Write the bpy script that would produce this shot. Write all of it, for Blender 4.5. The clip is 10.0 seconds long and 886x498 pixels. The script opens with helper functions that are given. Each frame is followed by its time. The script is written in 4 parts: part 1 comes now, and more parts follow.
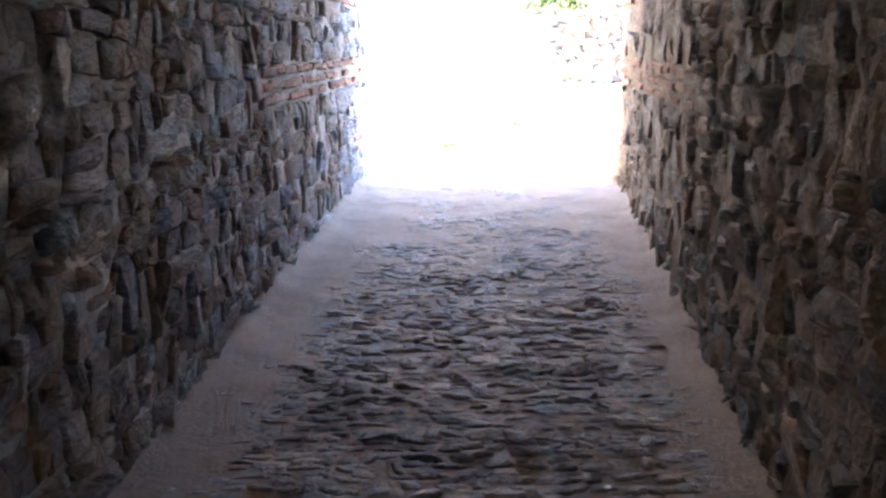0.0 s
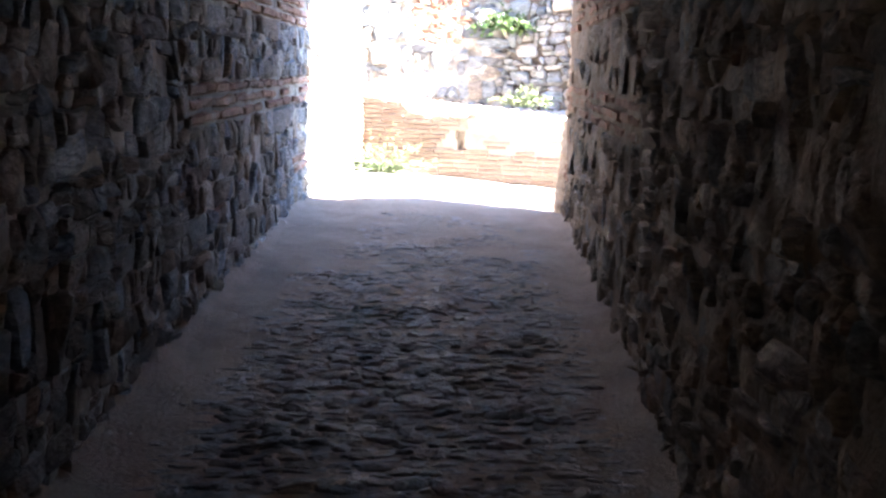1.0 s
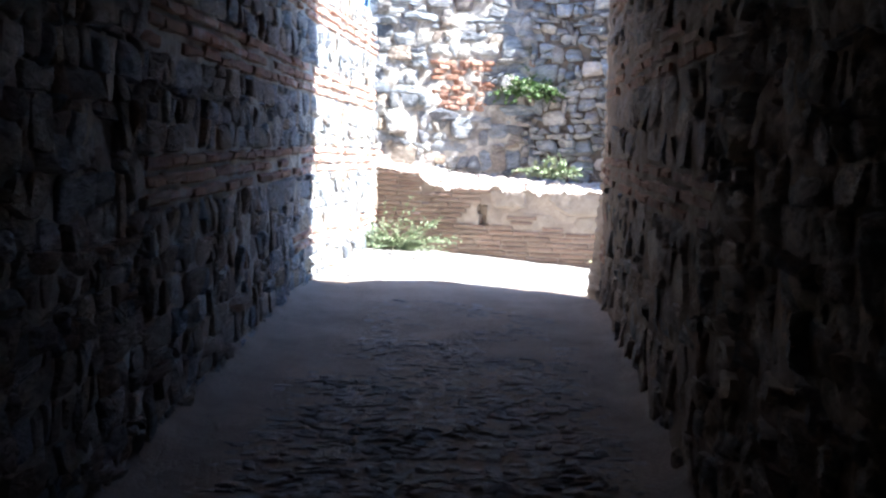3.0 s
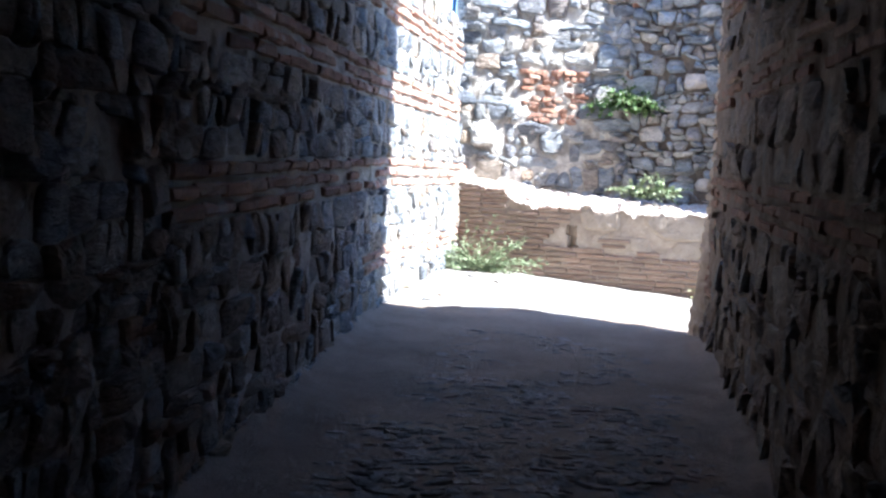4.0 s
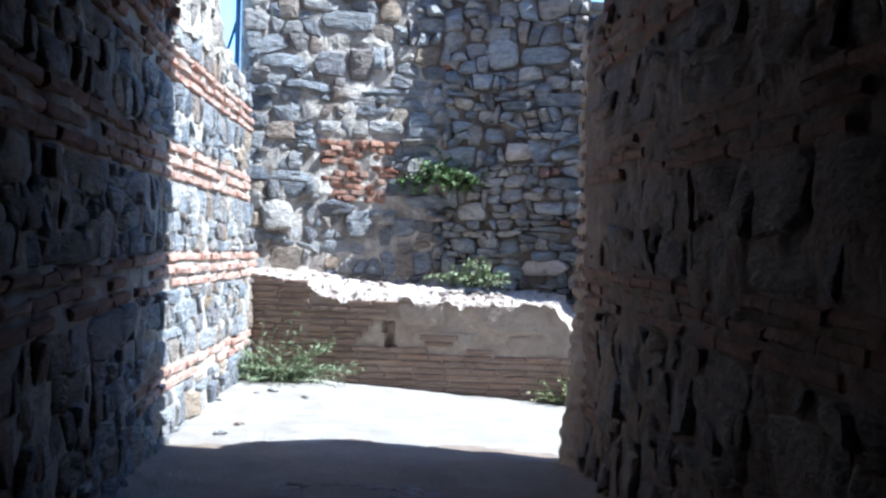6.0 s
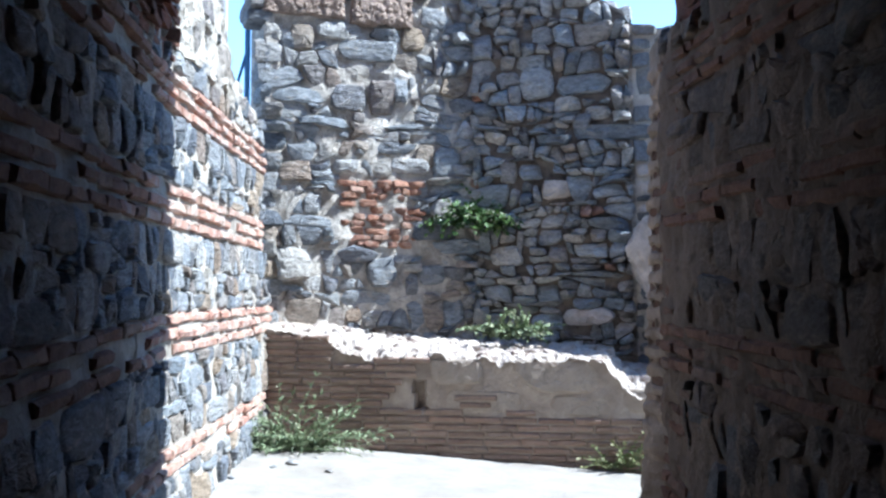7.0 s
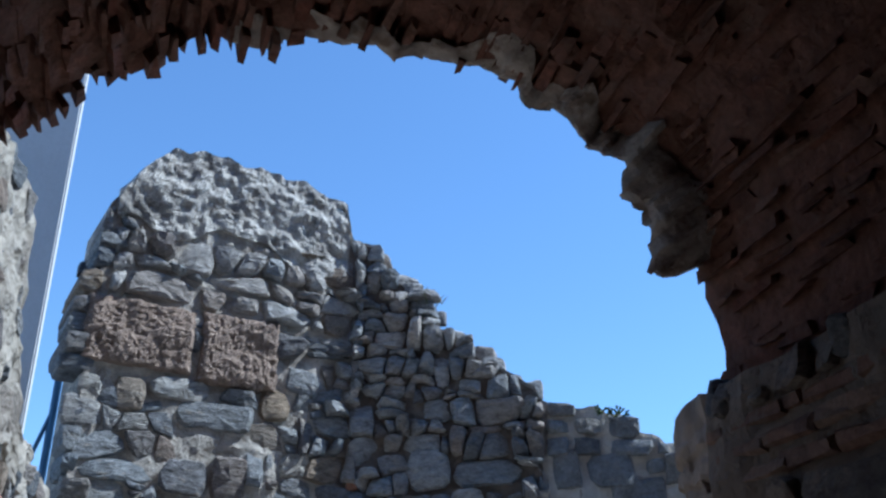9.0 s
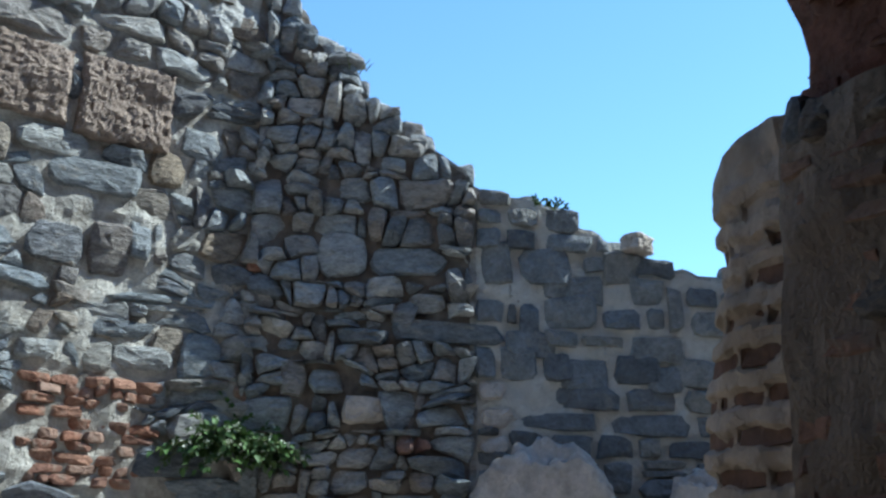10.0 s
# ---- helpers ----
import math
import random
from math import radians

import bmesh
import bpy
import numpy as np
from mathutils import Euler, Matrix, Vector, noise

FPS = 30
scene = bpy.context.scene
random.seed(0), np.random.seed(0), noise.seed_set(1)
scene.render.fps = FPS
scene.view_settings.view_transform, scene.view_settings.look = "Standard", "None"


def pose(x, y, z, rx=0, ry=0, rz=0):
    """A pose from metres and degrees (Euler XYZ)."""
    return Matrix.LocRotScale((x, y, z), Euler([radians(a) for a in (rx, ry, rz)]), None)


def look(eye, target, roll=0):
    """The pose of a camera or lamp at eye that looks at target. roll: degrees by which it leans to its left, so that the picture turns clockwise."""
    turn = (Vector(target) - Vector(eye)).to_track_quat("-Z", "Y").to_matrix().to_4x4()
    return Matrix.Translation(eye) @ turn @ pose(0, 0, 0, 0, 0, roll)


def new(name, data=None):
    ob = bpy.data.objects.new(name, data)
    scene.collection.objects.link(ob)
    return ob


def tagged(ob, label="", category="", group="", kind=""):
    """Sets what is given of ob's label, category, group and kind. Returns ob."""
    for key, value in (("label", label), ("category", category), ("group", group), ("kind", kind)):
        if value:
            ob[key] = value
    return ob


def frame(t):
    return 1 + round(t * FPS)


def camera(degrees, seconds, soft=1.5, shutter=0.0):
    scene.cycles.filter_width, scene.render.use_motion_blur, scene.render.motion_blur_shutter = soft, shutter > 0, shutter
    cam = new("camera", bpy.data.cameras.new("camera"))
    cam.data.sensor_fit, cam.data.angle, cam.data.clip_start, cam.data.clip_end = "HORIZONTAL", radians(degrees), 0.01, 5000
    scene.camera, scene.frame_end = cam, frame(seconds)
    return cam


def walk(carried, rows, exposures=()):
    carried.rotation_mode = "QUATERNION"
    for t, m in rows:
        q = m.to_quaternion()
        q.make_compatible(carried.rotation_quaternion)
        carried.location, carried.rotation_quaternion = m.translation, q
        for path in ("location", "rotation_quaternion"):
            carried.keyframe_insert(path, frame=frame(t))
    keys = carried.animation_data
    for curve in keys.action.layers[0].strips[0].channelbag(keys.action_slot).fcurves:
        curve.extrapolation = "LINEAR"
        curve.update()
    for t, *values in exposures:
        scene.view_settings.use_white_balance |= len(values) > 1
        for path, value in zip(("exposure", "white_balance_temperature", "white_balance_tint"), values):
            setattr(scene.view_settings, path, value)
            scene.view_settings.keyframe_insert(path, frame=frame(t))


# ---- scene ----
cam = camera(46.6, 10.0, soft=2.5)
METRES, EYE, TILT, LEAN, TURN = 8.0, 1.5, -9.5, 0.0, 0.0
ROWS = [
    (0.0, 0.0, 0.0, 0.0, 0.0, 0.0, 0.0),
    (0.5, 0.0065, 0.0127, 0.0042, -1.42, 1.4, -1.33),
    (1.0, 0.0088, 0.0294, 0.0063, -2.96, 1.23, -1.25),
    (1.5, 0.0043, 0.0552, 0.0135, -5.67, 5.29, 0.77),
    (2.0, 0.0037, 0.08, 0.0161, -7.91, 4.35, 1.81),
    (2.5, 0.0164, 0.113, 0.0237, -3.86, 6.52, -1.01),
    (2.7, 0.0169, 0.1326, 0.027, -2.53, 4.99, -1.4),
    (3.8, 0.0198, 0.2404, 0.0455, -0.17, 5.35, -1.66),
    (4.0, 0.0203, 0.26, 0.0488, 2.83, 5.65, -3.58),
    (4.5, 0.0086, 0.3058, 0.056, 1.68, 6.09, -1.91),
    (5.0, -0.0029, 0.3634, 0.067, -4.72, 5.51, -0.69),
    (5.5, -0.0092, 0.4156, 0.0864, -7.83, 9.12, -0.66),
    (5.7, -0.0102, 0.4384, 0.0923, -9.06, 9.46, -0.7),
    (6.8, -0.0157, 0.5638, 0.1249, -8.39, 12.46, 1.6),
    (7.0, -0.0167, 0.5866, 0.1308, -8.42, 12.38, 1.12),
    (7.5, -0.0226, 0.6577, 0.1519, -10.67, 17.53, 1.13),
    (8.0, -0.023, 0.7179, 0.1741, -13.25, 26.95, 1.3),
    (8.2, -0.0205, 0.739, 0.181, -11.95, 31.2, 0.9),
    (8.5, -0.0159, 0.7699, 0.1907, -11.93, 32.78, 0.15),
    (9.0, -0.0175, 0.829, 0.2125, -18.29, 33.95, 2.3),
    (9.5, -0.0128, 0.8972, 0.2198, -23.56, 28.77, 2.42),
    (10.0, -0.0042, 0.9572, 0.2317, -25.77, 24.09, 1.89),
]
EXPOSURES = [(0.0, 6.6, 6700, 12), (0.5, 5.62, 6600, 12), (1.0, 4.92, 6400, 12), (1.5, 4.36, 6100, 12), (2.5, 3.42, 5900, 10), (4.5, 2.74, 5600, 8), (5.5, 1.95, 5400, 7), (7.5, 1.87, 5300, 4), (8.0, 1.75, 5080, 2), (8.2, 1.4, 5080, 0), (8.5, 1.12, 5050, 3), (9.0, 0.63, 5250, 4), (9.5, 0.66, 5300, 2), (10.0, 1.08, 5500, -4)]
walk(cam, [(t, pose(0, 0, EYE, TILT, LEAN, TURN) @ pose(METRES * x, METRES * y, METRES * z, 90 + pitch, roll, yaw)) for t, x, y, z, yaw, pitch, roll in ROWS], EXPOSURES)

# ---- world and sun ----
SUN_EL, SUN_K = radians(50), 0.22          # height of the sun; how far it stands towards the tunnel's side
sun_h = Vector((1, -SUN_K, 0)).normalized()
to_sun = Vector((sun_h.x * math.cos(SUN_EL), sun_h.y * math.cos(SUN_EL), math.sin(SUN_EL)))
world = bpy.data.worlds.new("sky")
scene.world = world
world.use_nodes = True
wt = world.node_tree
sky = wt.nodes.new("ShaderNodeTexSky")
sky.sky_type, sky.sun_disc = "NISHITA", False
sky.sun_elevation, sky.sun_rotation = SUN_EL, math.atan2(to_sun.x, to_sun.y)
sky.air_density, sky.dust_density, sky.ozone_density = 1.0, 0.0, 4.5
wt.links.new(sky.outputs[0], wt.nodes["Background"].inputs[0])
wt.nodes["Background"].inputs[1].default_value = 0.135
sun = new("sun", bpy.data.lights.new("sun", "SUN"))
sun.data.energy, sun.data.angle, sun.data.color = 4.3, radians(0.53), (1.0, 0.95, 0.87)
sun.matrix_world = look(Vector((0, 10, 0)) + to_sun * 30, (0, 10, 0))


# ---- materials ----
def material(name, stops, rough=0.85, grain=28.0, bump=0.5, bump_size=0.01, patch=None, patch_scale=3.0, patch_edge=(0.55, 0.68),
             stretch=(1, 1, 1), metal=0.0, shade=0.35, coarse=6.0, spec=0.3):
    """Colour picked piece by piece from stops, broken by two sizes of noise, with relief; patch: a second colour in blotches."""
    m = bpy.data.materials.new(name)
    m.use_nodes = True
    nt = m.node_tree
    N, L = nt.nodes, nt.links
    bsdf = N["Principled BSDF"]
    bsdf.inputs["Roughness"].default_value = rough
    bsdf.inputs["Metallic"].default_value = metal
    bsdf.inputs["Specular IOR Level"].default_value = spec
    geo, info = N.new("ShaderNodeNewGeometry"), N.new("ShaderNodeObjectInfo")
    mp = N.new("ShaderNodeMapping")
    mp.inputs["Scale"].default_value = stretch
    L.new(geo.outputs["Position"], mp.inputs[0])

    def calc(op, a, b):
        n = N.new("ShaderNodeMath")
        n.operation = op
        for sock, v in zip(n.inputs, (a, b)):
            if isinstance(v, (int, float)):
                sock.default_value = v
            else:
                L.new(v, sock)
        return n.outputs[0]

    def cloud(scale, detail=4.0, roughness=0.6):
        n = N.new("ShaderNodeTexNoise")
        n.inputs["Scale"].default_value, n.inputs["Detail"].default_value, n.inputs["Roughness"].default_value = scale, detail, roughness
        L.new(mp.outputs[0], n.inputs["Vector"])
        return n.outputs["Fac"]

    def blend(fac, a, b, mode="MIX"):
        n = N.new("ShaderNodeMix")
        n.data_type, n.blend_type = "RGBA", mode
        for sock, v in ((n.inputs[0], fac), (n.inputs[6], a), (n.inputs[7], b)):
            if isinstance(v, (int, float)):
                sock.default_value = v
            elif isinstance(v, tuple):
                sock.default_value = (*v, 1)
            else:
                L.new(v, sock)
        return n.outputs[2]

    pick = calc("FRACT", calc("ADD", info.outputs["Random"], geo.outputs["Random Per Island"]), 0)
    stops = stops * 2 if len(stops) == 1 else stops
    ramp = N.new("ShaderNodeValToRGB")
    els = ramp.color_ramp.elements
    while len(els) < len(stops):
        els.new(0.5)
    for i, (e, c) in enumerate(zip(els, stops)):
        e.position, e.color = i / max(1, len(stops) - 1), (*c, 1)
    L.new(pick, ramp.inputs[0])
    col = ramp.outputs[0]
    big, small = cloud(coarse, 5.0), cloud(grain, 6.0, 0.7)
    mr = N.new("ShaderNodeMapRange")
    mr.inputs[1].default_value, mr.inputs[2].default_value = 0.3, 0.7
    mr.inputs[3].default_value, mr.inputs[4].default_value = 1 - shade, 1 + shade
    L.new(calc("ADD", calc("MULTIPLY", big, 0.5), calc("MULTIPLY", small, 0.5)), mr.inputs[0])
    vm = N.new("ShaderNodeVectorMath")
    vm.operation = "SCALE"
    L.new(col, vm.inputs[0])
    L.new(mr.outputs[0], vm.inputs["Scale"])
    col = vm.outputs[0]
    if patch:
        pr = N.new("ShaderNodeMapRange")
        pr.inputs[1].default_value, pr.inputs[2].default_value = patch_edge
        L.new(calc("ADD", calc("MULTIPLY", cloud(patch_scale, 6.0, 0.65), 0.8), calc("MULTIPLY", small, 0.2)), pr.inputs[0])
        col = blend(pr.outputs[0], col, patch)
    height = calc("ADD", calc("MULTIPLY", small, 0.6), big)
    L.new(col, bsdf.inputs["Base Color"])
    bp = N.new("ShaderNodeBump")
    bp.inputs["Strength"].default_value, bp.inputs["Distance"].default_value = bump, bump_size
    L.new(height, bp.inputs["Height"])
    L.new(bp.outputs[0], bsdf.inputs["Normal"])
    return m


SCHIST = [(0.19, 0.215, 0.245), (0.31, 0.325, 0.345), (0.11, 0.122, 0.145), (0.42, 0.41, 0.4), (0.23, 0.247, 0.27), (0.31, 0.245, 0.18),
          (0.155, 0.172, 0.205), (0.27, 0.205, 0.155), (0.27, 0.297, 0.325), (0.46, 0.43, 0.39), (0.125, 0.138, 0.157), (0.35, 0.36, 0.37)]
M_STONE = material("grey_schist_stone", SCHIST, 0.8, 38, 1.0, 0.04, patch=(0.38, 0.345, 0.305), patch_scale=8, patch_edge=(0.56, 0.65), stretch=(1, 1, 2.6), coarse=12.0, shade=0.75)
M_SLATE = material("dark_slate_stone", [(0.224, 0.241, 0.263), (0.347, 0.353, 0.358), (0.151, 0.159, 0.174), (0.47, 0.442, 0.414), (0.291, 0.297, 0.308),
                   (0.392, 0.349, 0.312), (0.196, 0.204, 0.222), (0.302, 0.256, 0.225), (0.336, 0.347, 0.358), (0.56, 0.504, 0.448)], 0.8, 38, 1.0, 0.035, patch=(0.34, 0.31, 0.28), patch_scale=7, patch_edge=(0.57, 0.67),
                   stretch=(1, 1, 2.2), coarse=12.0, shade=0.65)
M_DARK = material("dark_squared_stone", [(0.15, 0.16, 0.178), (0.215, 0.222, 0.235), (0.105, 0.112, 0.126), (0.25, 0.238, 0.225), (0.18, 0.187, 0.2)], 0.8, 38, 1.0, 0.03, patch=(0.25, 0.23, 0.21), patch_scale=7,
                  patch_edge=(0.58, 0.68), coarse=12.0, shade=0.6)
M_MORTAR_PALE = material("pale_pointing_mortar", [(0.56, 0.525, 0.48)], 0.95, 45, 1.0, 0.03, patch=(0.42, 0.39, 0.355), patch_scale=4.0, patch_edge=(0.46, 0.64), shade=0.3, coarse=11.0)
# Left wall's stone inside the tunnel: a browner copy, darkened for the shade.
M_BROWN = material("shaded_brown_stone", [(0.176, 0.153, 0.14), (0.247, 0.215, 0.189), (0.13, 0.111, 0.0988), (0.299, 0.254, 0.211), (0.202, 0.176, 0.156), (0.234, 0.166, 0.124), (0.163, 0.156, 0.156)],
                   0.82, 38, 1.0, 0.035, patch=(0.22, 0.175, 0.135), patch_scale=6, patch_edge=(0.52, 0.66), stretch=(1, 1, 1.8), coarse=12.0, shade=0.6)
M_MORTAR = material("lime_mortar", [(0.42, 0.385, 0.335)], 0.95, 45, 1.0, 0.025, patch=(0.28, 0.25, 0.22), patch_scale=3.2, patch_edge=(0.48, 0.66), shade=0.3, coarse=11.0)
M_MORTAR_GREY = material("grey_lime_mortar", [(0.52, 0.485, 0.44)], 0.95, 45, 1.0, 0.04, patch=(0.27, 0.24, 0.21), patch_scale=4.5, patch_edge=(0.46, 0.6), shade=0.45, coarse=11.0)
# Right wall's stone and mortar: brown, with the passage's shade darkened in.
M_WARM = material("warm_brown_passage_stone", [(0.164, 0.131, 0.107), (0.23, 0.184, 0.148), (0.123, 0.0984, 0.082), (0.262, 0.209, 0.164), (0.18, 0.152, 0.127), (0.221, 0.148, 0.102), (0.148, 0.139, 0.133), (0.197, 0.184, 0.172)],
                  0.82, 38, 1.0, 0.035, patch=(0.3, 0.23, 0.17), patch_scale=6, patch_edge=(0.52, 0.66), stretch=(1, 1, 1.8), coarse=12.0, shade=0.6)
M_MORTAR_OLD = material("shaded_brown_mortar", [(0.246, 0.189, 0.143)], 0.95, 40, 1.0, 0.025, patch=(0.19, 0.14, 0.105), patch_scale=3.5, patch_edge=(0.45, 0.65), coarse=10.0)
M_PIER = material("brown_pier_mortar", [(0.47, 0.375, 0.295)], 0.95, 40, 1.0, 0.03, patch=(0.31, 0.235, 0.172), patch_scale=3.0, patch_edge=(0.45, 0.65), coarse=8.0)
M_MORTAR_TAN = material("tan_mortar", [(0.4, 0.34, 0.29)], 0.95, 40, 1.0, 0.025, patch=(0.25, 0.2, 0.165), patch_scale=3.0, patch_edge=(0.45, 0.65), coarse=8.0)
# Earthy brown, set dark to stand for the shade in dry joints.
M_EARTH = material("shaded_joint_mortar", [(0.2, 0.165, 0.138)], 0.95, 40, 1.0, 0.03, patch=(0.11, 0.09, 0.078), patch_scale=5.0, patch_edge=(0.45, 0.62), coarse=9.0)
M_BRICK = material("red_brick", [(0.35, 0.185, 0.135), (0.4, 0.24, 0.185), (0.28, 0.145, 0.11), (0.39, 0.275, 0.22)], 0.9, 50, 1.0, 0.02,
                   patch=(0.44, 0.375, 0.33), patch_scale=8, patch_edge=(0.47, 0.62), shade=0.45)
M_BRICK_FAR = material("crumbling_red_brick", [(0.27, 0.13, 0.085), (0.33, 0.185, 0.13), (0.21, 0.105, 0.075), (0.3, 0.2, 0.155)], 0.92, 50, 1.0, 0.03,
                       patch=(0.32, 0.255, 0.21), patch_scale=9, patch_edge=(0.54, 0.66), shade=0.5)
# Worn brick of the passage, darkened to carry the tunnel's shade.
M_BRICK_SHADED = material("worn_shaded_brick", [(0.23, 0.125, 0.085), (0.27, 0.155, 0.108), (0.18, 0.098, 0.07), (0.28, 0.19, 0.14)], 0.92, 40, 1.0, 0.025,
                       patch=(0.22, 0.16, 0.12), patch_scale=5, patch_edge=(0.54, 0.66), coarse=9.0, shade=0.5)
M_BRICK_PIER = material("brown_pier_brick", [(0.15, 0.082, 0.055), (0.18, 0.108, 0.077), (0.12, 0.068, 0.048)], 0.92, 40, 1.0, 0.02, patch=(0.27, 0.205, 0.155), patch_scale=7, patch_edge=(0.58, 0.7), coarse=9.0, shade=0.45)
M_VAULT = material("dark_red_vault_brick", [(0.17, 0.062, 0.04), (0.2, 0.086, 0.056), (0.12, 0.05, 0.034), (0.21, 0.11, 0.076), (0.18, 0.075, 0.05)], 0.93, 36, 1.0, 0.03,
                   patch=(0.17, 0.095, 0.068), patch_scale=5, patch_edge=(0.52, 0.66), coarse=11.0, shade=0.6)
M_PLASTER = material("old_brown_plaster", [(0.46, 0.385, 0.325)], 0.95, 30, 1.0, 0.03, patch=(0.26, 0.185, 0.14), patch_scale=7, patch_edge=(0.5, 0.6), coarse=7.0)
M_BENCH = material("tan_brick", [(0.272, 0.184, 0.143), (0.312, 0.225, 0.181), (0.202, 0.139, 0.111), (0.262, 0.192, 0.153)], 0.92, 45, 1.0, 0.015, patch=(0.28, 0.225, 0.18), patch_scale=3, patch_edge=(0.5, 0.66))
M_TUFA = material("porous_brown_stone", [(0.37, 0.285, 0.235), (0.34, 0.262, 0.215)], 0.95, 55, 1.0, 0.05, shade=0.55, coarse=18.0)
M_MARBLE = material("pale_marble", [(0.517, 0.448, 0.397)], 0.85, 30, 1.0, 0.03, patch=(0.33, 0.285, 0.25), patch_scale=6, patch_edge=(0.48, 0.64), shade=0.35, coarse=9.0)
M_SLAB = material("dull_slab", [(0.37, 0.315, 0.265)], 0.92, 40, 1.0, 0.02, patch=(0.3, 0.245, 0.2), patch_scale=6, patch_edge=(0.48, 0.64), coarse=12.0)
M_CRUMB = material("pale_crumbled_mortar", [(0.5, 0.45, 0.41), (0.46, 0.38, 0.34), (0.54, 0.5, 0.46)], 0.95, 45, 1.0, 0.03, patch=(0.33, 0.27, 0.235), patch_scale=9, patch_edge=(0.5, 0.6), shade=0.4)
M_CORE = material("pale_mortar_core", [(0.58, 0.555, 0.52)], 0.95, 40, 1.0, 0.05, patch=(0.3, 0.28, 0.26), patch_scale=4.5, patch_edge=(0.5, 0.62), shade=0.4, coarse=14.0)
M_SAND = material("sandy_ground", [(0.3, 0.28, 0.255)], 0.95, 60, 1.0, 0.02, patch=(0.25, 0.222, 0.197), patch_scale=2.6, patch_edge=(0.5, 0.66), coarse=5.0, shade=0.3)
M_COBBLE = material("cobble", [(0.258, 0.226, 0.211), (0.292, 0.255, 0.234), (0.215, 0.189, 0.176), (0.275, 0.23, 0.2)], 0.62, 30, 1.0, 0.045, patch=(0.13, 0.117, 0.113), patch_scale=1.7, patch_edge=(0.48, 0.62), spec=0.35, shade=0.5, coarse=9.0)
M_FLOOR = material("trodden_floor", [(0.279, 0.221, 0.181)], 0.85, 50, 1.0, 0.035, patch=(0.22, 0.176, 0.147), patch_scale=2.0, coarse=3.0, spec=0.2)
M_CONCRETE = material("plain_concrete", [(0.56, 0.56, 0.57)], 0.85, 30, 0.25, 0.004, coarse=1.2, shade=0.12)
M_STEEL = material("blue_painted_steel", [(0.07, 0.17, 0.33)], 0.45, 40, 0.1, 0.002, shade=0.1)
M_LEAF = material("leaf_green", [(0.06, 0.12, 0.03), (0.09, 0.16, 0.045), (0.045, 0.09, 0.03), (0.12, 0.17, 0.06)], 0.6, 30, 0.1, 0.002)
M_DRY = material("dry_weed", [(0.16, 0.2, 0.08), (0.24, 0.24, 0.12), (0.1, 0.15, 0.06), (0.3, 0.28, 0.17)], 0.7, 30, 0.1, 0.002)
M_WEED = material("pale_weed", [(0.2, 0.26, 0.15), (0.28, 0.33, 0.2), (0.13, 0.19, 0.1), (0.36, 0.37, 0.26)], 0.7, 30, 0.1, 0.002)
M_BLOSSOM = material("white_blossom", [(0.7, 0.72, 0.62)], 0.7, 30, 0.1, 0.002, shade=0.1)


# ---- helpers of this scene ----
rnd = random.Random(7)


def mesh(name, verts, faces, mat, parent=None, label="", smooth=True, centred=False):
    me = bpy.data.meshes.new(name)
    c = Vector((0, 0, 0))
    if centred:
        c = sum((Vector(v) for v in verts), Vector()) / len(verts)
        verts = [tuple(Vector(v) - c) for v in verts]
    me.from_pydata([tuple(v) for v in verts], [], faces)
    me.materials.append(mat)
    if smooth:
        me.polygons.foreach_set("use_smooth", [True] * len(me.polygons))
    me.update()
    ob = new(name, me)
    ob.location = c
    if parent:
        ob.parent = parent
    if label:
        ob["label"] = label
    return ob


def part(name, bm, mat, parent, label="", smooth=False):
    me = bpy.data.meshes.new(name)
    bmesh.ops.recalc_face_normals(bm, faces=bm.faces)
    bm.to_mesh(me)
    bm.free()
    me.materials.append(mat)
    if smooth:
        me.polygons.foreach_set("use_smooth", [True] * len(me.polygons))
    ob = new(name, me)
    ob.parent = parent
    if label:
        ob["label"] = label
    return ob


def lerp_table(table, x):
    if x <= table[0][0]:
        return table[0][1]
    for (a, p), (b, q) in zip(table, table[1:]):
        if x <= b:
            return p + (q - p) * (x - a) / (b - a)
    return table[-1][1]


def fuzz(x, y, z, size, amount):
    return noise.noise(Vector((x, y, z)) / size) * amount


class Face:
    """A wall's face along a bent line in the plan. side: +1 faces to the right of the line's direction, -1 to its left."""

    def __init__(self, pts, side, rise=lambda y: 0.0):
        self.p = [Vector((*p, 0)) for p in pts]
        self.side, self.rise = side, rise
        self.s = [0.0]
        for a, b in zip(self.p, self.p[1:]):
            self.s.append(self.s[-1] + (b - a).length)

    def at(self, u, v, h=0.0):
        i = 0
        while i < len(self.p) - 2 and u > self.s[i + 1]:
            i += 1
        a, b = self.p[i], self.p[i + 1]
        d = (b - a).normalized()
        q = a + d * (u - self.s[i])
        n = Vector((d.y, -d.x, 0)) * self.side
        q = q + n * h
        q.z = v + self.rise(q.y)
        return q

    def u_of(self, axis, value):
        for i, (a, b) in enumerate(zip(self.p, self.p[1:])):
            if min(a[axis], b[axis]) <= value <= max(a[axis], b[axis]):
                return self.s[i] + (value - a[axis]) / (b[axis] - a[axis]) * (self.s[i + 1] - self.s[i])
        return self.s[-1] if abs(value - self.p[-1][axis]) < abs(value - self.p[0][axis]) else 0.0


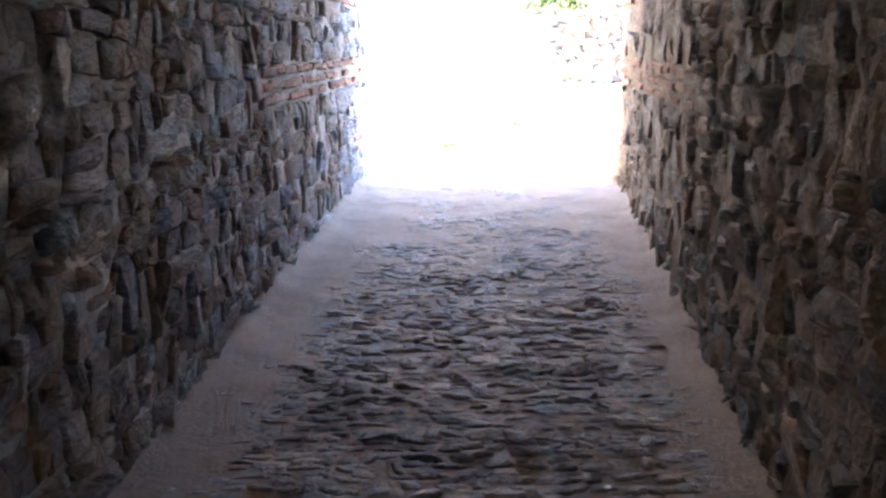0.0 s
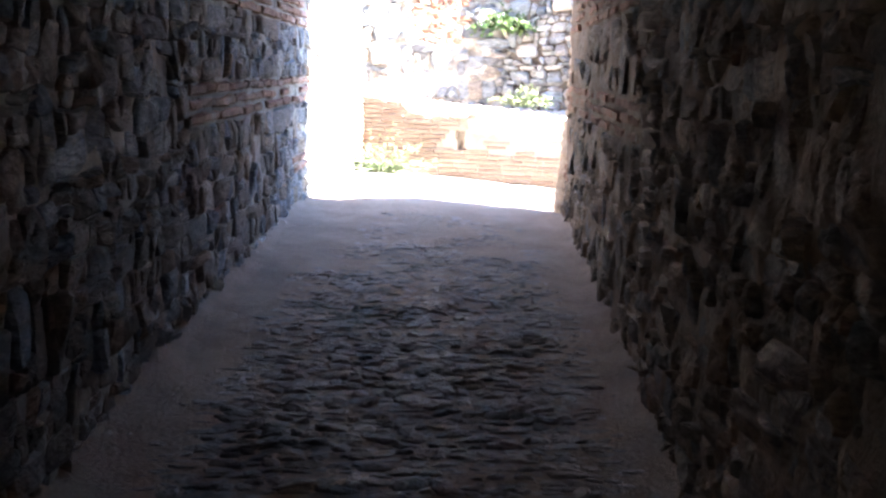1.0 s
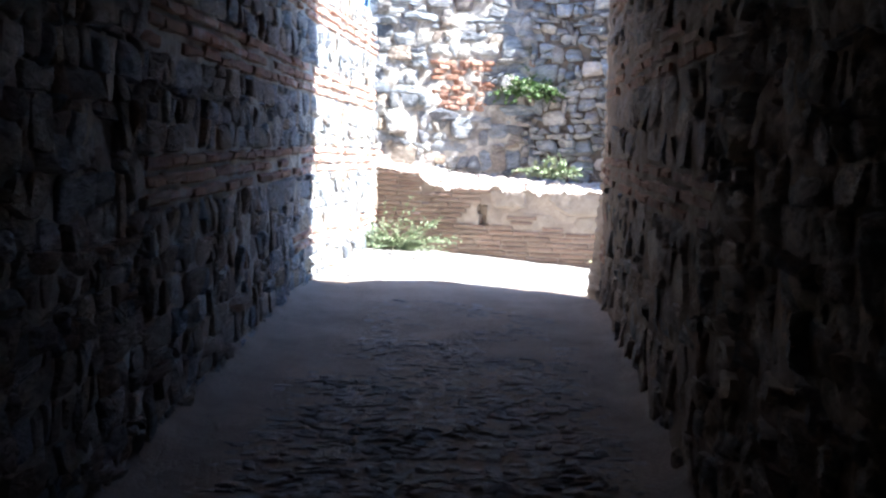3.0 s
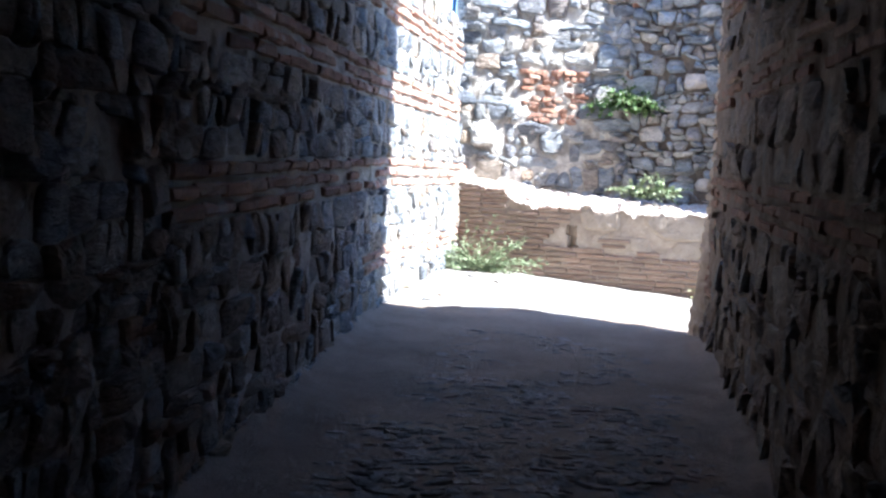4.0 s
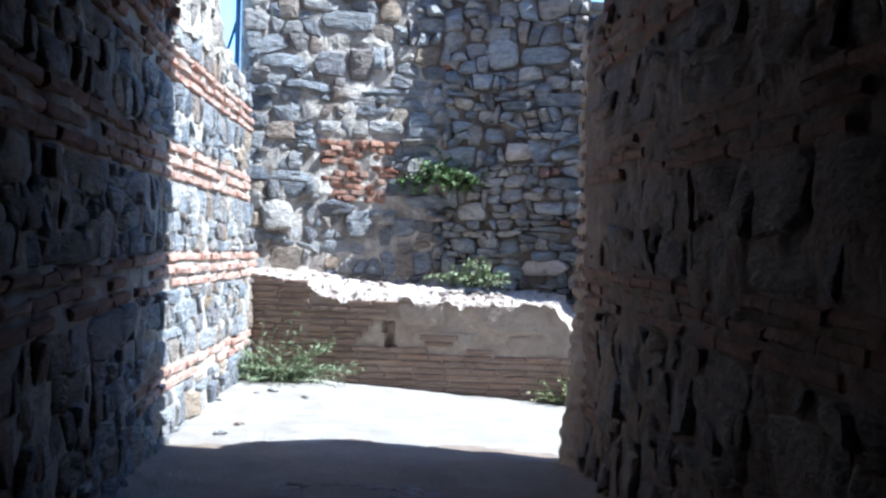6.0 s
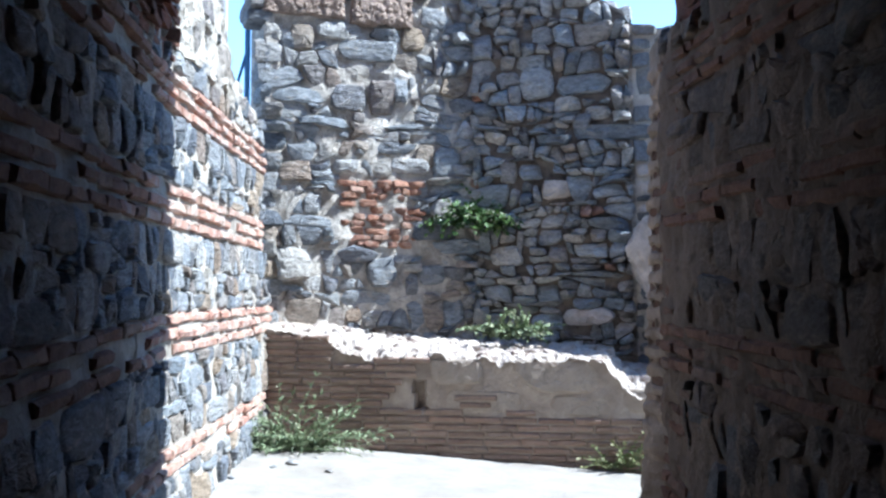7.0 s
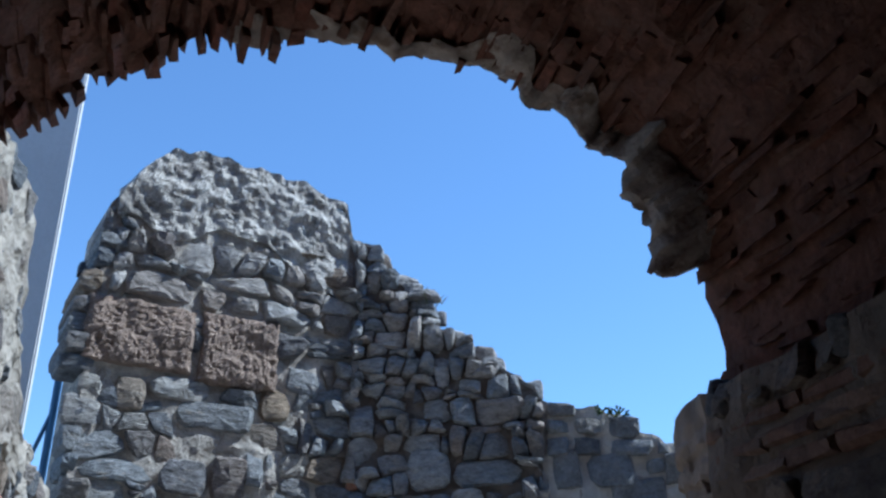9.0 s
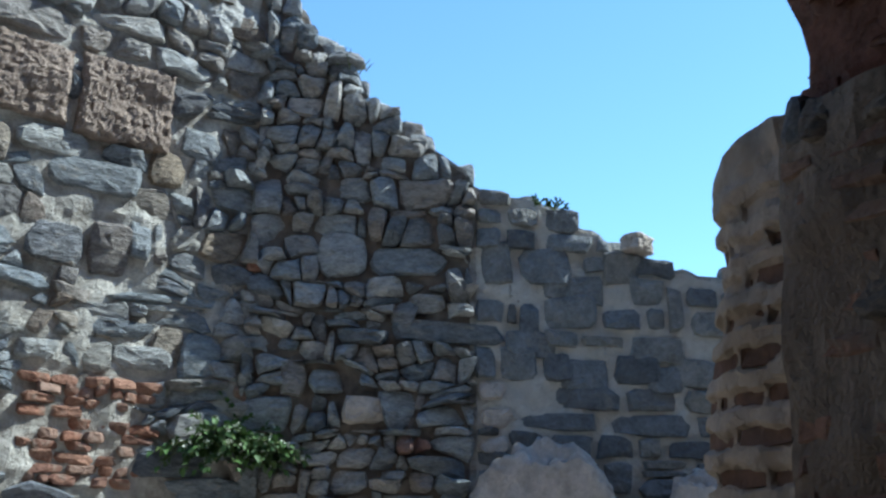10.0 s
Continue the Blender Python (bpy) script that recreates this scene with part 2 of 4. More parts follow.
def core(name, face, u0, u1, low, high, thick, mat, step=0.05, rough=0.03, parent=None, back_rise=0.0, flush=0.0, broken=0.0):
    """The body of a wall: a rough face, top, back and ends. low and high: z along u."""
    n = max(2, int((u1 - u0) / step))
    us = [u0 + (u1 - u0) * i / n for i in range(n + 1)]
    hmax = max(high(u) - low(u) for u in us)
    k = max(2, int(hmax / step))
    V, F = [], []
    for u in us:
        a, b = low(u), high(u)
        for j in range(k + 1):
            v = a + (b - a) * j / k
            q = face.at(u, v)
            h = flush + rough * 0.3 + fuzz(q.x, q.y, q.z, 0.25, rough) + fuzz(q.y, q.z, q.x, 0.09, rough * 0.8)
            if broken:
                h += broken * (math.floor(3 * noise.noise(q / 0.16) + 3 * noise.noise(q / 0.07)) / 3) + fuzz(q.x, q.y, q.z, 0.04, broken * 0.7)
            V.append(face.at(u, v, h))
    w = k + 1
    back = len(V)
    for u in us:
        a, b = low(u), high(u)
        V.append(face.at(u, a, -thick))
        V.append(face.at(u, b + back_rise + fuzz(u, 3, 1, 0.3, 0.08), -thick))
    for i in range(n):
        for j in range(k):
            F.append((i * w + j, (i + 1) * w + j, (i + 1) * w + j + 1, i * w + j + 1))
        p, q = back + 2 * i, back + 2 * (i + 1)
        F.append((i * w + k, (i + 1) * w + k, q + 1, p + 1))
        F.append((p, p + 1, q + 1, q))
        F.append((i * w, p, q, (i + 1) * w))
    for i in (0, n):
        p = back + 2 * i
        F.append((p, *[i * w + j for j in range(k + 1)], p + 1))
    bm = bmesh.new()
    vs = [bm.verts.new(v) for v in V]
    for f in F:
        bm.faces.new([vs[i] for i in f])
    bmesh.ops.recalc_face_normals(bm, faces=bm.faces)
    me = bpy.data.meshes.new(name)
    bm.to_mesh(me)
    bm.free()
    me.materials.append(mat)
    ob = new(name, me)
    if parent:
        ob.parent = parent
    return ob


def coursed_cells(u0, u1, v0, v1, width, height, r, wave=0.35, split=0.2, slant=0.3, spread=0.42):
    """Cells of a wall in uneven courses: wavy beds, slanting joints, some stones split into thin ones, some two courses high."""
    rows = []
    v = v0
    while v < v1 - height * 0.45:
        h = height * math.exp(r.gauss(0, 0.28))
        rows.append([v, min(v + h, v1)])
        v += h
    rows[-1][1] = v1
    ph = [r.uniform(0, 99) for _ in range(len(rows) + 1)]

    def bed(k, u):
        base = rows[k][0] if k < len(rows) else v1
        inner = 1.0 if 0 < k < len(rows) else 0.15
        return base + (fuzz(u, ph[k], 0, 0.55, 1.2) + fuzz(u, ph[k], 7, 0.17, 0.7)) * height * wave * inner

    cells, taken = [], []
    for k in range(len(rows)):
        u = u0 - r.uniform(0, width)
        lean = 0.0
        while u < u1:
            w = width * math.exp(r.gauss(0, spread))
            w = max(w, 0.35 * (rows[k][1] - rows[k][0]))
            nlean = r.uniform(-slant, slant) * height
            a, b = max(u0, u), min(u1, u + w)
            hit = [t for t in taken if t[0] == k and t[1] < b - 0.01 and t[2] > a + 0.01]
            for t in hit:
                if t[1] > a + 0.04:
                    b = min(b, t[1])
                else:
                    a = max(a, t[2])
            if b - a > 0.035:
                high = k + 1
                if k + 2 <= len(rows) - 1 and r.random() < 0.10 and b - a < width * 1.6:
                    high = k + 2
                    taken.append((k + 1, a, b))
                m = (a + b) / 2 + r.uniform(-0.2, 0.2) * (b - a)
                j = lambda s: r.uniform(-s, s) * height * 0.12
                lo = [(a - lean * 0.5, bed(k, a)), (m, bed(k, m) + j(1)), (b - nlean * 0.5, bed(k, b))]
                hi = [(b + nlean * 0.5, bed(high, b)), (m, bed(high, m) + j(1)), (a + lean * 0.5, bed(high, a))]
                if high == k + 1 and r.random() < split and b - a > 0.1:
                    f = r.uniform(0.35, 0.65)
                    mid = [(p[0] * (1 - f) + q[0] * f, p[1] * (1 - f) + q[1] * f + j(0.6)) for p, q in zip(lo, reversed(hi))]
                    cells.append(lo + mid[::-1])
                    cells.append(mid + hi)
                else:
                    cells.append(lo + hi)
            lean = nlean
            u = max(b, u + 0.05)
    return cells


def stone_shape(poly, r, gap=0.012, proud=0.035, sink=0.05, sides=13, round_off=0.3, creased=1.0):
    """A broken stone over a cell: rows of (u, v, h) and faces. Its front is split by a crease or two."""
    cx, cy = sum(p[0] for p in poly) / len(poly), sum(p[1] for p in poly) / len(poly)
    pts = poly
    for _ in range(2):
        cut = []
        for i, p in enumerate(pts):
            q = pts[(i + 1) % len(pts)]
            c = 0.34 * round_off
            cut += [(p[0] + (q[0] - p[0]) * c, p[1] + (q[1] - p[1]) * c), (q[0] + (p[0] - q[0]) * c, q[1] + (p[1] - q[1]) * c)]
        pts = cut
    length = [0.0]
    for i, p in enumerate(pts):
        q = pts[(i + 1) % len(pts)]
        length.append(length[-1] + math.hypot(q[0] - p[0], q[1] - p[1]))
    ring = []
    for s in range(sides):
        d = length[-1] * (s + r.uniform(-0.25, 0.25)) / sides % length[-1]
        k = 0
        while length[k + 1] < d:
            k += 1
        p, q = pts[k], pts[(k + 1) % len(pts)]
        t = (d - length[k]) / max(1e-6, length[k + 1] - length[k])
        ring.append((p[0] + (q[0] - p[0]) * t, p[1] + (q[1] - p[1]) * t))
    ring.sort(key=lambda p: math.atan2(p[1] - cy, p[0] - cx))
    size = sum(math.hypot(p[0] - cx, p[1] - cy) for p in ring) / sides
    k = max(0.4, 1 - gap / size)
    tu, tv = r.uniform(-0.5, 0.5) * proud / size, r.uniform(-0.5, 0.5) * proud / size
    creases = [(r.uniform(0, 6.28), r.uniform(-0.1, 0.5) * size, creased * r.uniform(0.2, 0.9) * proud / size) for _ in range(2)]
    out = []
    for scale, h in ((1.0, -sink), (0.99, proud * 0.4), (0.88, proud * 0.9), (0.55, proud)):
        for p in ring:
            j = r.uniform(0.94, 1.03)
            du, dv = (p[0] - cx) * k * scale * j, (p[1] - cy) * k * scale * j
            if h > 0:
                hh = h + r.uniform(-0.09, 0.09) * proud + du * tu + dv * tv
                for a, o, m in creases:
                    hh -= max(0.0, du * math.cos(a) + dv * math.sin(a) - o) * m
            else:
                hh = h
            out.append((cx + du, cy + dv, hh))
    out.append((cx, cy, proud * r.uniform(0.9, 1.1)))
    F = []
    for a in range(3):
        for s in range(sides):
            t = (s + 1) % sides
            F.append((a * sides + s, a * sides + t, (a + 1) * sides + t, (a + 1) * sides + s))
    for s in range(sides):
        F.append((3 * sides + s, 3 * sides + (s + 1) % sides, 4 * sides))
    return out, F


def brick_shape(u0, u1, v0, v1, r, proud=0.02, sink=0.05, wear=0.006):
    """A worn brick: a chipped block."""
    b = 0.009
    out = []
    for h, s in ((-sink, 0), (proud * 0.55, 0), (proud, b)):
        for (u, v) in ((u0 + s, v0 + s), ((u0 + u1) / 2, v0 + s), (u1 - s, v0 + s), (u1 - s, v1 - s), ((u0 + u1) / 2, v1 - s), (u0 + s, v1 - s)):
            out.append((u + r.uniform(-wear, wear), v + r.uniform(-wear, wear), h + (r.uniform(-wear, wear) if h > 0 else 0)))
    F = []
    for a in range(2):
        for s in range(6):
            t = (s + 1) % 6
            F.append((a * 6 + s, a * 6 + t, (a + 1) * 6 + t, (a + 1) * 6 + s))
    F += [(12, 13, 16, 17), (13, 14, 15, 16)]
    return out, F


class Heap:
    """Collects pieces; the first ones that a test picks become parts, the rest one joined mesh."""

    def __init__(self, name, parent, mat, near, limit=300, smooth=False):
        self.smooth = smooth
        self.name, self.parent, self.mat, self.near, self.limit = name, parent, mat, near, limit
        self.count, self.V, self.F = 0, [], []

    def add(self, verts, faces, label="", flip=False):
        if flip:
            faces = [tuple(reversed(f)) for f in faces]
        c = sum(verts, Vector()) / len(verts)
        if self.count < self.limit and self.near(c):
            mesh(self.name, verts, faces, self.mat, self.parent, label, self.smooth, centred=True)
            self.count += 1
        else:
            k = len(self.V)
            self.V += verts
            self.F += [tuple(i + k for i in f) for f in faces]

    def close(self, name, label=""):
        if self.V:
            tagged(mesh(name, self.V, self.F, self.mat, self.parent, label, self.smooth), kind="stuff")


# ---- plan ----
def smooth_step(a, b, x):
    t = min(1.0, max(0.0, (x - a) / (b - a)))
    return t * t * (3 - 2 * t)


def ground_z(x, y):
    ramp = 0.052 * max(-5.0, min(y, 10.4))
    xx = max(-2.0, min(x, 5.0))
    out = 0.53 - 0.06 * max(0.0, xx - 0.3) - 0.06 * min(0.0, xx - 0.3) * smooth_step(10.4, 12.2, y) + 0.018 * (max(8.0, min(y, 14.0)) - 10.0)
    t = smooth_step(8.4, 11.0, y)
    return ramp * (1 - t) + out * t


def band_rise(y):
    return 0.03 * (y - 10.2) if y < 10.2 else 0.01 * (y - 10.2)


def spring_z(y):
    return 2.8 + 0.03 * (y - 9.3)


LEFT = Face([(-1.24, -4.2), (-1.03, 4.7), (-0.78, 10.2), (-0.30, 13.7)], 1, band_rise)
RIGHT = Face([(0.41, -4.2), (1.08, 3.1), (1.68, 9.6)], -1, band_rise)


class FarFace(Face):
    """The far wall's face, turned away from the passage further left near its foot than at its top, shaped so to slant
    the shadow line.
    """

    def at(self, u, v, h=0.0):
        q = super().at(u, v, h)
        bend = lerp_table([(2.0, 0.85), (2.7, 0.98), (3.8, 1.42)], v)
        q.y -= 0.2 * max(0.0, min(q.x, 1.42) - bend)
        return q


# Past x=4.5 an unseen return is added to shade the boulders.
FAR = FarFace([(-0.47, 13.68), (1.4, 14.012), (1.5, 14.02), (1.62, 14.0), (1.9, 13.93), (4.5, 12.98), (5.4, 12.2), (6.2, 11.9)], 1)


def left_x(y):
    return LEFT.at(LEFT.u_of(1, y), 0).x


def right_x(y):
    return RIGHT.at(RIGHT.u_of(1, min(y, 9.6)), 0).x


# ---- ground ----
xs = [-300, -60, -12, -4] + [-2 + 0.07 * i for i in range(115)] + [6.4, 7.5, 10, 25, 80, 300]
ys = [-300, -60, -12, -6] + [-5 + 0.14 * i for i in range(36)] + [0.05 + 0.07 * i for i in range(206)] + [14.6, 15.5, 17, 22, 40, 100, 300]
V = []
for y in ys:
    for x in xs:
        z = ground_z(x, y)
        if -5 < y < 15 and -3 < x < 7:
            z += fuzz(x, y, 0, 0.5, 0.018) + fuzz(x, y, 4, 0.16, 0.008)
        V.append((x, y, z))
W = len(xs)
F = [(j * W + i, j * W + i + 1, (j + 1) * W + i + 1, (j + 1) * W + i) for j in range(len(ys) - 1) for i in range(W - 1)]
ground = tagged(mesh("ground", V, F, M_SAND), "pale trodden sandy earth, rising gently through the passage", "ground", kind="structure")

V, F = [], []
fx, fy = [-1.4 + 0.06 * i for i in range(58)], [-4.2 + 0.1 * i for i in range(42)] + [0.04 + 0.06 * i for i in range(175)]
for y in fy:
    for x in fx:
        last = 10.35 + fuzz(x, 0, 3, 0.4, 0.25)
        yy = min(y, last)
        near = min(x - left_x(yy), right_x(yy) - x)
        bank = max(0.0, 1 - max(0.0, near) / (0.16 + fuzz(x, yy, 9, 0.5, 0.1))) ** 2 * (0.07 + fuzz(x, yy, 2, 0.12, 0.06)) * (1 - smooth_step(9.3, 10.2, yy))
        V.append((x, yy, ground_z(x, yy) + fuzz(x, yy, 0, 0.5, 0.018) + fuzz(x, yy, 4, 0.16, 0.008) + 0.006 - 0.02 * (y > last) + bank))
W = len(fx)
F = [(j * W + i, j * W + i + 1, (j + 1) * W + i + 1, (j + 1) * W + i) for j in range(len(fy) - 1) for i in range(W - 1)]
passage_floor = tagged(mesh("passage_floor", V, F, M_FLOOR), "worn grey-brown earth and mortar floor set with cobbles", "floor", kind="structure")

# ---- left wall ----
def left_top(u):
    y = LEFT.at(u, 0).y
    if y < 9.5:
        return spring_z(y) + 0.65 - band_rise(y)
    z = lerp_table([(9.5, 4.25), (10.7, 4.2), (11.35, 4.2), (11.52, 3.62), (11.8, 3.36), (12.1, 3.26), (12.4, 3.23), (13.0, 3.2), (13.12, 2.9), (13.3, 1.9), (13.7, 1.75)], y)
    return z - band_rise(y) + fuzz(y, 0, 7, 0.25, 0.1)


wall_left = tagged(core("wall_left", LEFT, 0, LEFT.s[-1], lambda u: LEFT.at(u, 0).y * 0.052 - 0.35 - band_rise(LEFT.at(u, 0).y), left_top, 0.8, M_MORTAR, rough=0.022, flush=0.002),
                   "grey rubble stone wall with red brick bands, sunlit past the tunnel", "wall", kind="structure")

core("mortar_coat", LEFT, LEFT.u_of(1, 10.0), LEFT.u_of(1, 13.05), lambda u: 3.1 + fuzz(u, 6, 2, 0.4, 0.14) - band_rise(LEFT.at(u, 0).y), lambda u: left_top(u) - 0.02, 0.05, M_MORTAR, step=0.022, rough=0.024, parent=wall_left,
     flush=0.022, broken=0.014)["label"] = "rough pale remains of a mortar coat"

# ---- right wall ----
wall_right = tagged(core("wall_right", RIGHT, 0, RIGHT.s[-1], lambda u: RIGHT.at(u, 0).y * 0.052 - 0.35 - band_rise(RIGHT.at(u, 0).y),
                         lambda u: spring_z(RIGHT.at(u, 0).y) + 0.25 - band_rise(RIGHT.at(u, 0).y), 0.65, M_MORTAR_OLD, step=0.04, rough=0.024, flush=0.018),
                    "brown rubble stone wall of the passage, darkened for its shade, with worn brick bands", "wall", kind="structure")

# ---- far wall ----
# The last heights raise that added, unseen return enough to block the sun.
FAR_TOP = [(-0.47, 5.15), (-0.4, 5.35), (-0.2, 5.66), (0.0, 5.95), (0.4, 5.96), (0.8, 5.95), (1.2, 5.88), (1.4, 5.85), (1.44, 5.6), (1.74, 5.54), (1.8, 5.34),
           (2.08, 5.12), (2.12, 4.95), (2.45, 4.7), (2.83, 4.45), (2.86, 4.25), (3.28, 4.18), (3.69, 3.95), (4.37, 3.75), (4.7, 3.9), (5.0, 5.3), (6.2, 5.5)]


def far_top(u):
    x = FAR.at(u, 0).x
    return lerp_table(FAR_TOP, x) - 0.075 * smooth_step(1.4, 1.7, x) * (x < 2.855) + fuzz(u, 2, 5, 0.12, 0.06)


wall_far = tagged(core("wall_far", FAR, 0.11, FAR.s[-1], lambda u: 0.1, far_top, 0.9, M_MORTAR_GREY, rough=0.028, flush=0.0), "tall broken rubble stone wall with a stepped ruined top", "wall", kind="structure")

# Thin brown layer whose dark colour deepens the shade between stones.
core("earth_mortar", FAR, FAR.u_of(0, 1.56), FAR.u_of(0, 2.84), lambda u: 1.3, lambda u: far_top(u) - 0.03, 0.03, M_EARTH, rough=0.028, parent=wall_far, flush=0.006)["label"] = "brown earthy mortar between small stones, darkened for the shade in their joints"

core("mortar_core", FAR, 0.16, FAR.u_of(0, 1.43), lambda u: 5.22 + fuzz(u, 4, 4, 0.3, 0.2) + 0.12 * math.sin(u * 2.2), lambda u: far_top(u) + 0.01, 0.05, M_CORE, step=0.02, rough=0.03, parent=wall_far, flush=0.03, broken=0.02)["label"] = "pale crumbling mortar core"
core("pale_mortar", FAR, FAR.u_of(0, 2.88), FAR.s[-1], lambda u: 1.3, lambda u: far_top(u) - 0.03, 0.03, M_MORTAR_PALE, rough=0.02, parent=wall_far, flush=0.012)["label"] = "pale mortar pointing between squared dark stones"

# ---- vault, and an unseen mass above it added to block sun and sky ----
# section of the vault from its left springing to its right one, higher on the left haunch
ARCH_X = [-0.8, -0.785, -0.765, -0.72, -0.656, -0.506, -0.336, -0.146, 0.062, 0.287, 0.568, 0.859, 1.074, 1.246, 1.4, 1.521, 1.614, 1.677, 1.712, 1.719, 1.699]
ARCH_Z = [2.98, 3.28, 3.578, 3.788, 3.98, 4.133, 4.257, 4.36, 4.403, 4.414, 4.371, 4.278, 4.188, 4.071, 3.953, 3.813, 3.659, 3.488, 3.306, 3.116, 2.92]
SECTION = {k: [(lerp_table(list(enumerate(ARCH_X)), 20 * i / k), lerp_table(list(enumerate(ARCH_Z)), 20 * i / k)) for i in range(k + 1)] for k in (96, 200)}


def arch_ring(y, n=96):
    dl, dr, dz = left_x(y) - left_x(9.5), right_x(y) - right_x(9.5), 0.03 * (y - 9.5)
    return [(x + dl * (1 - i / n) + dr * i / n, z + dz) for i, (x, z) in enumerate(SECTION[n])]


def vault_end(i, n=96):
    f = i / n
    return lerp_table([(0, 10.3), (0.2, 10.3), (0.35, 10.2), (0.45, 10.02), (0.55, 9.78), (0.65, 9.64), (0.75, 9.6), (0.85, 9.58), (1, 9.55)], f) + fuzz(i * 0.21, 1, 2, 1.0, 0.1) + fuzz(i * 0.9, 5, 2, 1.0, 0.05)


n, V, F = 96, [], []
vy = [-4.2 + 0.3 * i for i in range(20)] + [1.8 + 0.1 * i for i in range(75)]
vy += [10 + k for k in range(1, 9)]
for y in vy:
    edge = max(0.0, y - 10) / 8 if y > 10 else 0.0
    ring = arch_ring(y if y < 10 else 9.2)
    for i in range(n + 1):
        yy = 9.2 + (vault_end(i) - 9.2) * edge if edge else y
        x, z = ring[i] if not edge else arch_ring(yy)[i]
        k = fuzz(x, yy, z, 0.3, 0.05) + fuzz(x, yy, z, 0.12, 0.035)
        V.append((x, yy, z + k))
    yy = 9.2 + 0.36 * edge if edge else y
    xl, xr = left_x(yy) - 6.0, right_x(yy) + 0.65
    zc = spring_z(yy) + 0.1
    # Outer corners of the added mass; they set the mouth's shadow edge.
    V += [(xr, yy, zc), (xr, yy, 10.5), (xl, yy, 10.5), (xl, yy, zc)]
w = n + 5
for j in range(len(vy) - 1):
    for i in range(w):
        k = (i + 1) % w
        F.append((j * w + i, j * w + k, (j + 1) * w + k, (j + 1) * w + i))
F.append(tuple(range((len(vy) - 1) * w, len(vy) * w)))
F.append(tuple(reversed(range(w))))
# bricks of the vault, laid along it
r = random.Random(11)
nb = 116
for j in range(nb):
    y = 2.2 + r.uniform(0, 0.2)
    f0, f1 = (j + r.uniform(0.05, 0.25)) / nb, (j + r.uniform(0.7, 0.95)) / nb
    right = f0 > 0.52
    end = vault_end((f0 + f1) / 2 * n)
    while y < end - 0.05:
        ln = r.uniform(0.1, 0.28) if right else r.uniform(0.07, 0.24)
        y1 = min(y + ln, end + (r.uniform(-0.06, 0.03) if right else r.uniform(-0.04, 0.1) * r.random()))
        if r.random() < 0.9:
            drop = r.uniform(-0.025, 0.035) + fuzz(f0 * 3.6, y, 8, 0.2, 0.03) if right else r.uniform(-0.03, 0.06) + fuzz(f0 * 3.6, y, 3, 0.14, 0.06)
            base = len(V)
            for yy in (y, y1):
                ring = arch_ring(yy, 200)
                for f, d in ((f0, -0.06), (f1, -0.06), (f1, drop), (f0, drop)):
                    x, z = ring[min(200, int(f * 200))]
                    cx, zc = (left_x(yy) + right_x(yy)) / 2, spring_z(yy)
                    q = math.hypot(x - cx, z - zc)
                    V.append((x - (x - cx) / q * d + r.uniform(-0.01, 0.01), yy + r.uniform(-0.02, 0.02), z - (z - zc) / q * d + r.uniform(-0.01, 0.01)))
            F += [tuple(base + i for i in f) for f in ((0, 1, 2, 3), (7, 6, 5, 4), (0, 4, 5, 1), (1, 5, 6, 2), (2, 6, 7, 3), (3, 7, 4, 0))]
        y = y1 + r.uniform(0.015, 0.04)
ceiling = tagged(mesh("ceiling", V, F, M_VAULT, smooth=False), "dark brown brick barrel vault with a ragged broken edge", "vault", kind="structure")

# plaster left along the vault's broken edge
V, F = [], []
for i in range(121):
    f = 0.4 + 0.449 * i / 120
    lip = lerp_table([(0.4, 0.02), (0.6, 0.03), (0.69, 0.075), (0.75, 0.13), (0.81, 0.175), (0.84, 0.18), (0.849, 0.06)], f)
    end = vault_end(f * 96)
    width = max(0.02, 0.13 + lip * 0.35 + fuzz(f * 9, 4, 1, 0.5, 0.26) + fuzz(f * 9, 4, 6, 0.15, 0.12))
    for j in range(9):
        yy = end - 0.01 - width * j / 8
        x, z = arch_ring(yy, 200)[int(f * 200)]
        cx, zc = (left_x(yy) + right_x(yy)) / 2, spring_z(yy)
        q = math.hypot(x - cx, z - zc)
        d = -0.06 if j == 0 else lip * (1 - (j / 8) ** 2) + 0.012 + fuzz(x, yy, z, 0.12, 0.03) + fuzz(x, yy, z, 0.05, 0.016)
        V.append((x - (x - cx) / q * d, yy, z - (z - zc) / q * d))
F = [(i * 9 + j, i * 9 + j + 1, i * 9 + j + 10, i * 9 + j + 9) for i in range(120) for j in range(8)]
mesh("plaster", V, F, M_PLASTER, ceiling, "rough remains of pale brown plaster", smooth=False)

# ---- unseen, added to limit light: a wall facing the tunnel's other mouth, a mass beside the passage ----
BACK = Face([(6.0, -5.5), (-6.0, -5.5)], 1)
wall_back = tagged(core("wall_back", BACK, 0, BACK.s[-1], lambda u: -0.6, lambda u: 9.0, 0.5, M_MORTAR, step=0.3), "rough plain unseen wall added behind the passage's open rear end to limit its light", "wall", kind="structure")
SIDE = Face([(2.45, -4.0), (2.45, 7.8)], -1)
wall_side = tagged(core("wall_side", SIDE, 0, SIDE.s[-1], lambda u: -0.6, lambda u: 9.0, 9.0, M_MORTAR, step=0.4), "plain high unseen mass added beside the passage to block sky light", "wall", kind="structure")

